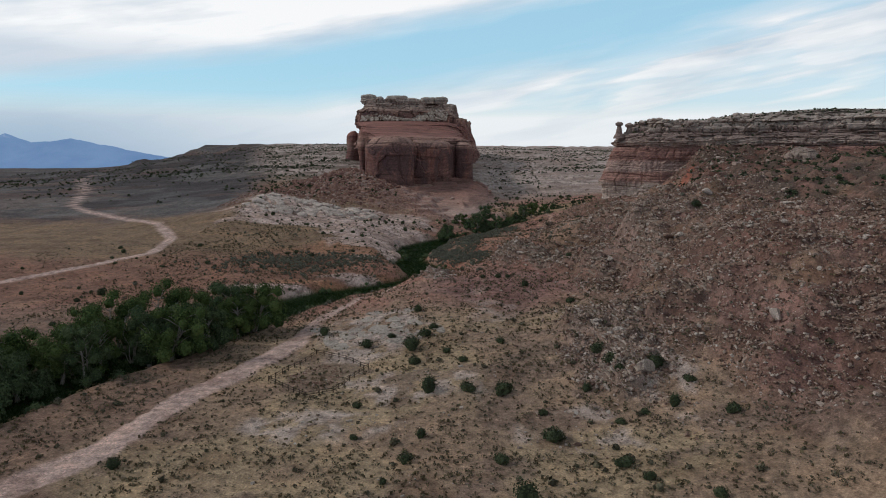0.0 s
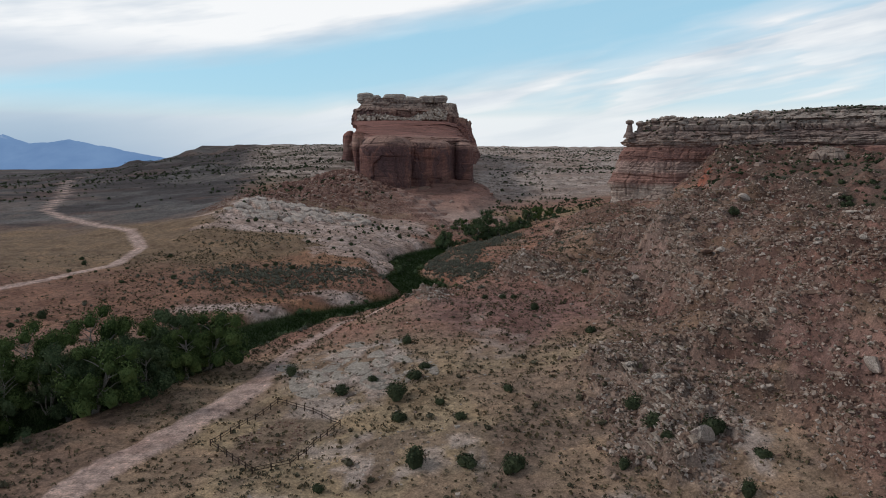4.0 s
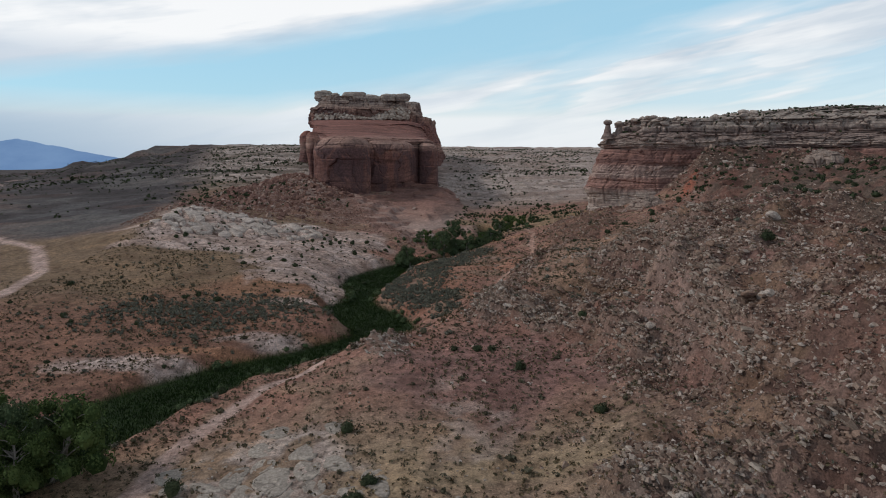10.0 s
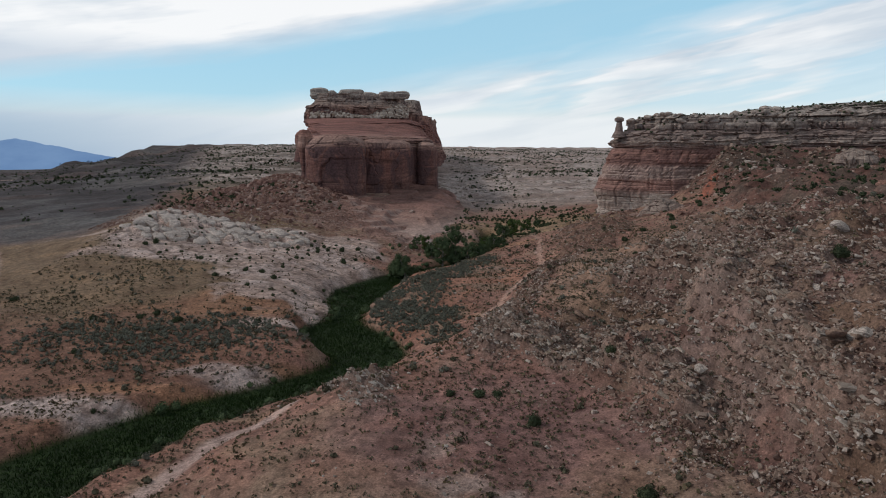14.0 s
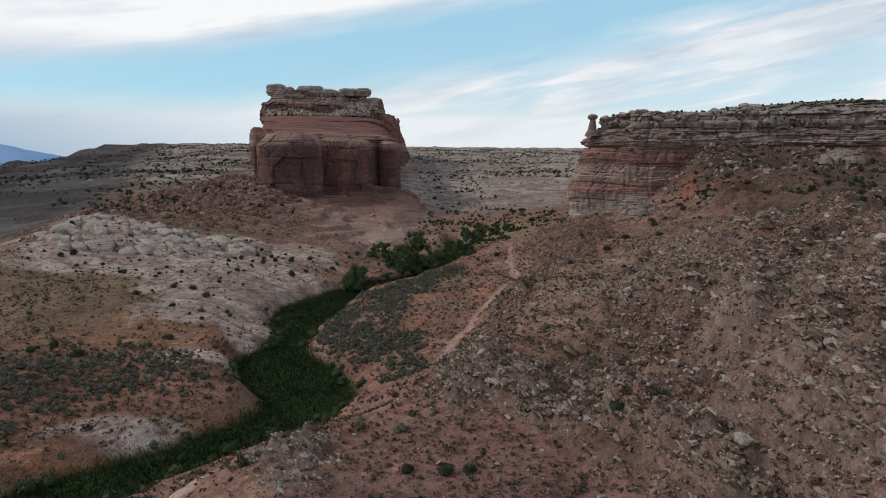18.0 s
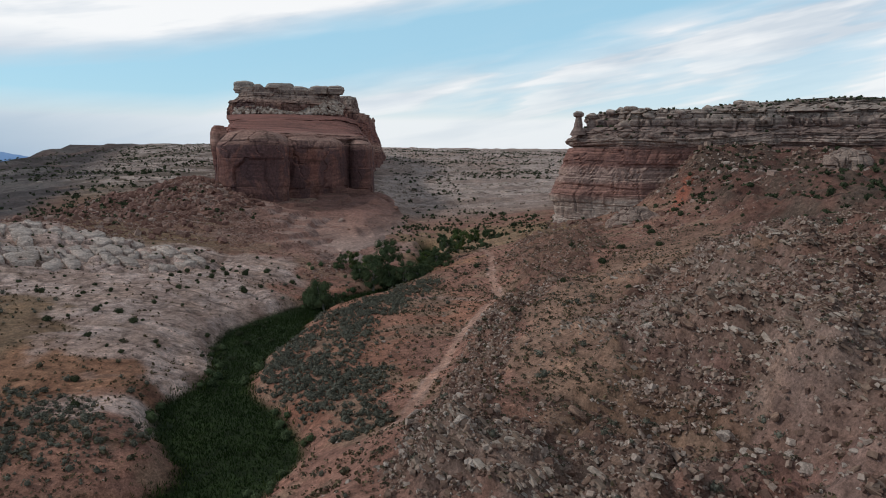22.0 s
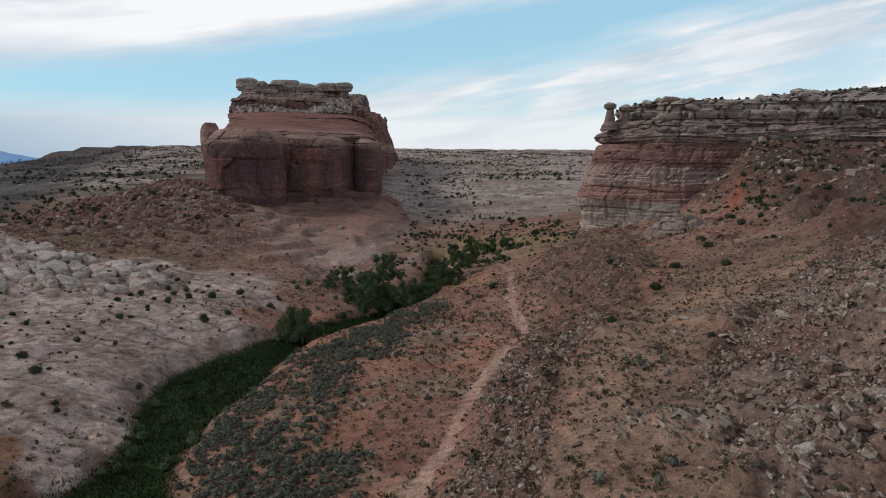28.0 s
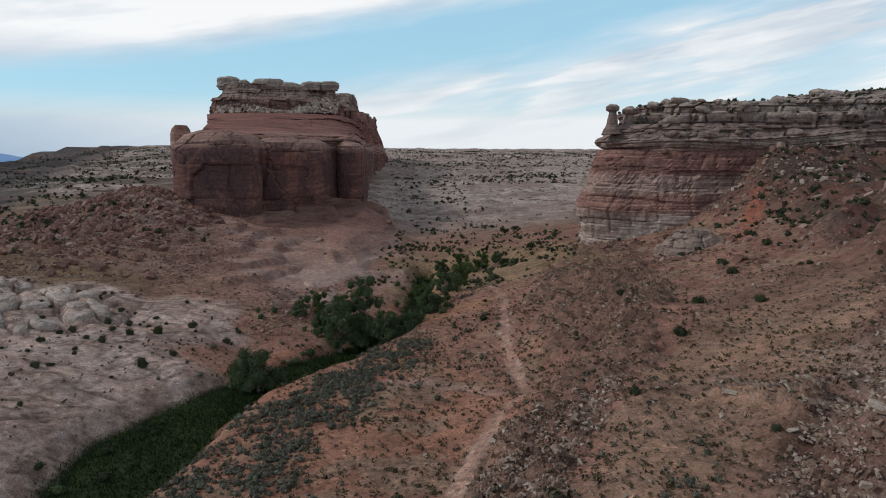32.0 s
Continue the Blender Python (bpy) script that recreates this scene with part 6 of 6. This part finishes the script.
def place_trees():
    kinds = [tree_kind(301, 11, 8.5, COTTON), tree_kind(302, 9.5, 9, COTTON), tree_kind(303, 12, 8, COTTON_DARK), tree_kind(304, 8, 8, COTTON_DARK), tree_kind(305, 10, 7, COTTON)]
    rng = np.random.default_rng(41)
    row = [(-103, 118), (-95, 128), (-106, 133), (-97, 141), (-89, 137), (-99, 152), (-88, 149), (-80, 146), (-91, 162), (-82, 157), (-74, 160), (-84, 171), (-75, 170), (-66, 171), (-77, 181), (-68, 183), (-60, 182), (-71, 194), (-63, 198), (-110, 108), (-116, 122), (-100, 100), (-66, 160), (-56, 178), (-59, 169), (-53, 187), (-57, 192)]
    for i, (x, y) in enumerate(row):
        s = rng.uniform(0.92, 1.28) * (0.75 if y > 190 else 1)
        tree(kinds[(i * 3 + i // 4) % 5], x + rng.normal(0, 1.2), y + rng.normal(0, 1.2), s, rng.uniform(0, 360), "leafy green cottonwood among willows along the creek", "trees along the creek")
    for i, (x, y, s) in enumerate([(22, 430, 0.95), (30, 434, 1.1), (50, 452, 0.8), (56, 462, 0.7), (62, 474, 0.7), (38, 433, 1.0), (28, 444, 1.05), (43, 441, 0.95), (34, 427, 0.8), (17, 439, 0.75)]):
        tree(kinds[(2, 3, 3, 2, 0, 3, 2, 3, 2, 3)[i]], x, y, s, rng.uniform(0, 360), "dark green tree in a dense clump beside the creek", "clump of trees")
    tree(kinds[3], 4.5, 401, 1.15, 30, "single dark cottonwood with a pale trunk beside the reeds", "")
    for i, (x, y, s) in enumerate([(70, 520, 0.6), (78, 524, 0.55), (60, 512, 0.5), (88, 530, 0.6), (50, 500, 0.5), (15, 462, 0.55), (22, 470, 0.5), (10, 455, 0.45)]):
        tree(kinds[i % 5], x, y, s, rng.uniform(0, 360), "small green tree on the valley floor", "trees on the valley floor")


def place_snags():
    """Leafless grey trees among the living ones."""
    for i, (x, y) in enumerate([(-64, 176), (-61, 181), (-78, 163), (-88, 154)]):
        rng = np.random.default_rng(500 + i)
        bm = bmesh.new()
        for _ in range(7):
            a, o = rng.uniform(0, 6.28), rng.uniform(1.0, 3.6)
            tip = Vector((math.cos(a) * o, math.sin(a) * o, rng.uniform(4, 8.5)))
            mid = tip * 0.55 + Vector((rng.normal(0, 0.4), rng.normal(0, 0.4), 0.3))
            tube(bm, [Vector((0, 0, -0.5)), tip * 0.28, mid, tip], [0.2, 0.14, 0.09, 0.02], 6)
            for _ in range(4):
                b = mid.lerp(tip, rng.uniform(0, 0.9))
                tube(bm, [b, b + Vector(rng.normal(0, 0.9, 3)) + Vector((0, 0, 0.7))], [0.05, 0.012], 4)
        ob = part("dead_tree", bm, BARK)
        ob.location = (x, y, float(height(np.array([x]), np.array([y]))[0]))
        tagged(ob, "leafless grey dead tree standing among willows", "tree", "dead trees")


# ---- fence ----
def build_fence():
    corners = [(-34.5, 139.3), (-38.6, 143.4), (-36.8, 148.8), (-31.3, 161.2), (-26.9, 157.8), (-17.3, 150.4), (-20.5, 142.0), (-22.9, 134.7), (-28.3, 132.4), (-34.5, 139.3)]
    thing = empty("fence", (-28, 147, float(height(np.array([-28.0]), np.array([147.0]))[0])), "dark weathered wooden post-and-rail fence round a rock site", "fence")
    spot = []
    for (ax, ay), (bx, by) in zip(corners, corners[1:]):
        n = max(1, round(math.hypot(bx - ax, by - ay) / 2.4))
        spot += [(ax + (bx - ax) * k / n, ay + (by - ay) * k / n) for k in range(n)]
    spot = [Vector((x, y, float(height(np.array([x]), np.array([y]))[0]))) for x, y in spot]
    bm = bmesh.new()
    tube(bm, [Vector((0, 0, -0.3)), Vector((0, 0, 0.6)), Vector((0, 0, 1.25))], [0.11, 0.105, 0.1], 8)
    post = bpy.data.meshes.new("post")
    bm.to_mesh(post)
    bm.free()
    for i, p in enumerate(spot):
        ob = part("post", post, POST_WOOD, thing)
        ob.location = p
        q = spot[(i + 1) % len(spot)]
        for h in (0.55, 1.05):
            bm = bmesh.new()
            tube(bm, [p + Vector((0, 0, h)), (p + q) / 2 + Vector((0, 0, h - 0.02)), q + Vector((0, 0, h))], [0.06, 0.055, 0.06], 6)
            part("rail", bm, POST_WOOD, thing)


# ---- far scrub ----
def scatter_far():
    def where(x, y, q):
        c = fbm(x / 45, y / 45, 0, 4, 83)
        inside = (np.abs(x) < 0.72 * y + 60) & ~((x > -125) & (x < 60) & (y > 585) & (y < 1400)) & ~((x > 118) & (y > 500) & (y < 900))
        return inside * np.clip((0.15 + step(c, 0.44, 0.6)) * (1 - q["far_pale"] * 0.55) * (1 - q["grey"] * 0.55) * (1 - step(-x, 130, 190) * (1 - step(y, 600, 800)) * 0.6) * (1 - q["apron"] * 0.85), 0, 1) * step(y, 470, 560) * bare(q)

    at = spots(60000, -900, 700, 480, 1700, where)
    at = at[np.argsort(at[:, 1])]
    stuff("far_scrub", leaves_mesh("far_scrub", at, powers(len(at), 0.5, 2.1, 1.2), 8, 0.6, 0.9, heart=0), JUNIPER, "dark junipers dotted over the distant plateau", "scrub")
    at = spots(17000, -700, 500, 600, 1500, lambda x, y, q: np.clip(q["far_pale"], 0, 1) * (np.abs(x) < 0.72 * y))
    stuff("far_ledges", rocks_mesh("far_ledges", at, powers(len(at), 2.0, 9.0, 1.6), 0.3, 5), PALE_STONE, "pale rock ledges on the distant plateau", "rock")


def scatter_willows():
    at = spots(9000, -125, 90, 95, 545, lambda x, y, q: np.clip((1 - step(np.abs(q["bank"] + 0.5), 0.5, 3.0)) * step(fbm(x / 14, y / 14, 0, 3, 74), 0.43, 0.56) * 0.75 * step(y, 200, 230) + blob(x, y, 30, 452, 24, 18, q["n2"]) * 0.2 + blob(x, y, 66, 506, 30, 24, q["n2"]) * 0.12 + blob(x, y, -84, 158, 34, 30, q["n2"]) * 0.2 * (q["bank"] < 2), 0, 1))
    stuff("willow_thicket", leaves_mesh("willow_thicket", at, RNG.uniform(0.7, 1.7, len(at)), 120, 0.12, 1.0), COTTON_DARK, "green willow and tamarisk thicket along the creek", "thicket")


def mesa_top(x, y):
    """The height of the mesa's surface at a place."""
    best = None
    for ob in mesa.children:
        ok, p, _, _ = ob.ray_cast(Vector((x, y, 140)), Vector((0, 0, -1)))
        if ok and (best is None or p.z > best):
            best = p.z
    return best


def dress_mesa():
    """Rounded blocks along the rim, and shrubs on its shelves."""
    bpy.context.view_layer.update()
    rng = np.random.default_rng(83)
    kinds = [boulder_mesh(200 + k, f) for k, f in enumerate((0.6, 0.75, 0.5, 0.85))]
    for m in kinds:
        m.materials.append(MESA_ROCK)
        m.polygons.foreach_set("use_smooth", [True] * len(m.polygons))
    edge = np.array(MESA_EDGE[1:9], float)
    scrub = []
    for i in range(560):
        u = rng.uniform(0.4, 6.6)
        k = int(u)
        p = edge[k] + (edge[k + 1] - edge[k]) * (u - k) + np.array((0.35, 1.0)) * rng.uniform(2, 75 if i > 90 else 26)
        z = mesa_top(p[0], p[1])
        if z is None or z < 52:
            continue
        if i < 90:
            s = float(powers(1, 2.5, 9.0, 1.2, rng)[0])
            ob = part("rim_block", kinds[i % 4], None, mesa)
            ob.matrix_world = Matrix.Translation((p[0], p[1], z + s * 0.08)) @ Euler((rng.normal(0, 0.12), rng.normal(0, 0.12), rng.uniform(0, 6.28))).to_matrix().to_4x4() @ Matrix.Diagonal((s, s * rng.uniform(0.7, 1), s, 1))
        else:
            scrub.append((p[0], p[1], z))
    scrub = np.array(scrub)
    stuff("rim_scrub", leaves_mesh("rim_scrub", scrub, rng.uniform(0.4, 1.1, len(scrub)), 22, 0.4, 0.85, rng), JUNIPER, "dark shrubs along the mesa top", "scrub")


scatter_rubble()
scatter_site()
scatter_mesa()
dress_mesa()
scatter_willows()
scatter_brush()
scatter_reeds()
scatter_far()
place_trees()
place_snags()
build_fence()
place_shrubs()
place_boulders()
build_outcrops()
build_pavements()
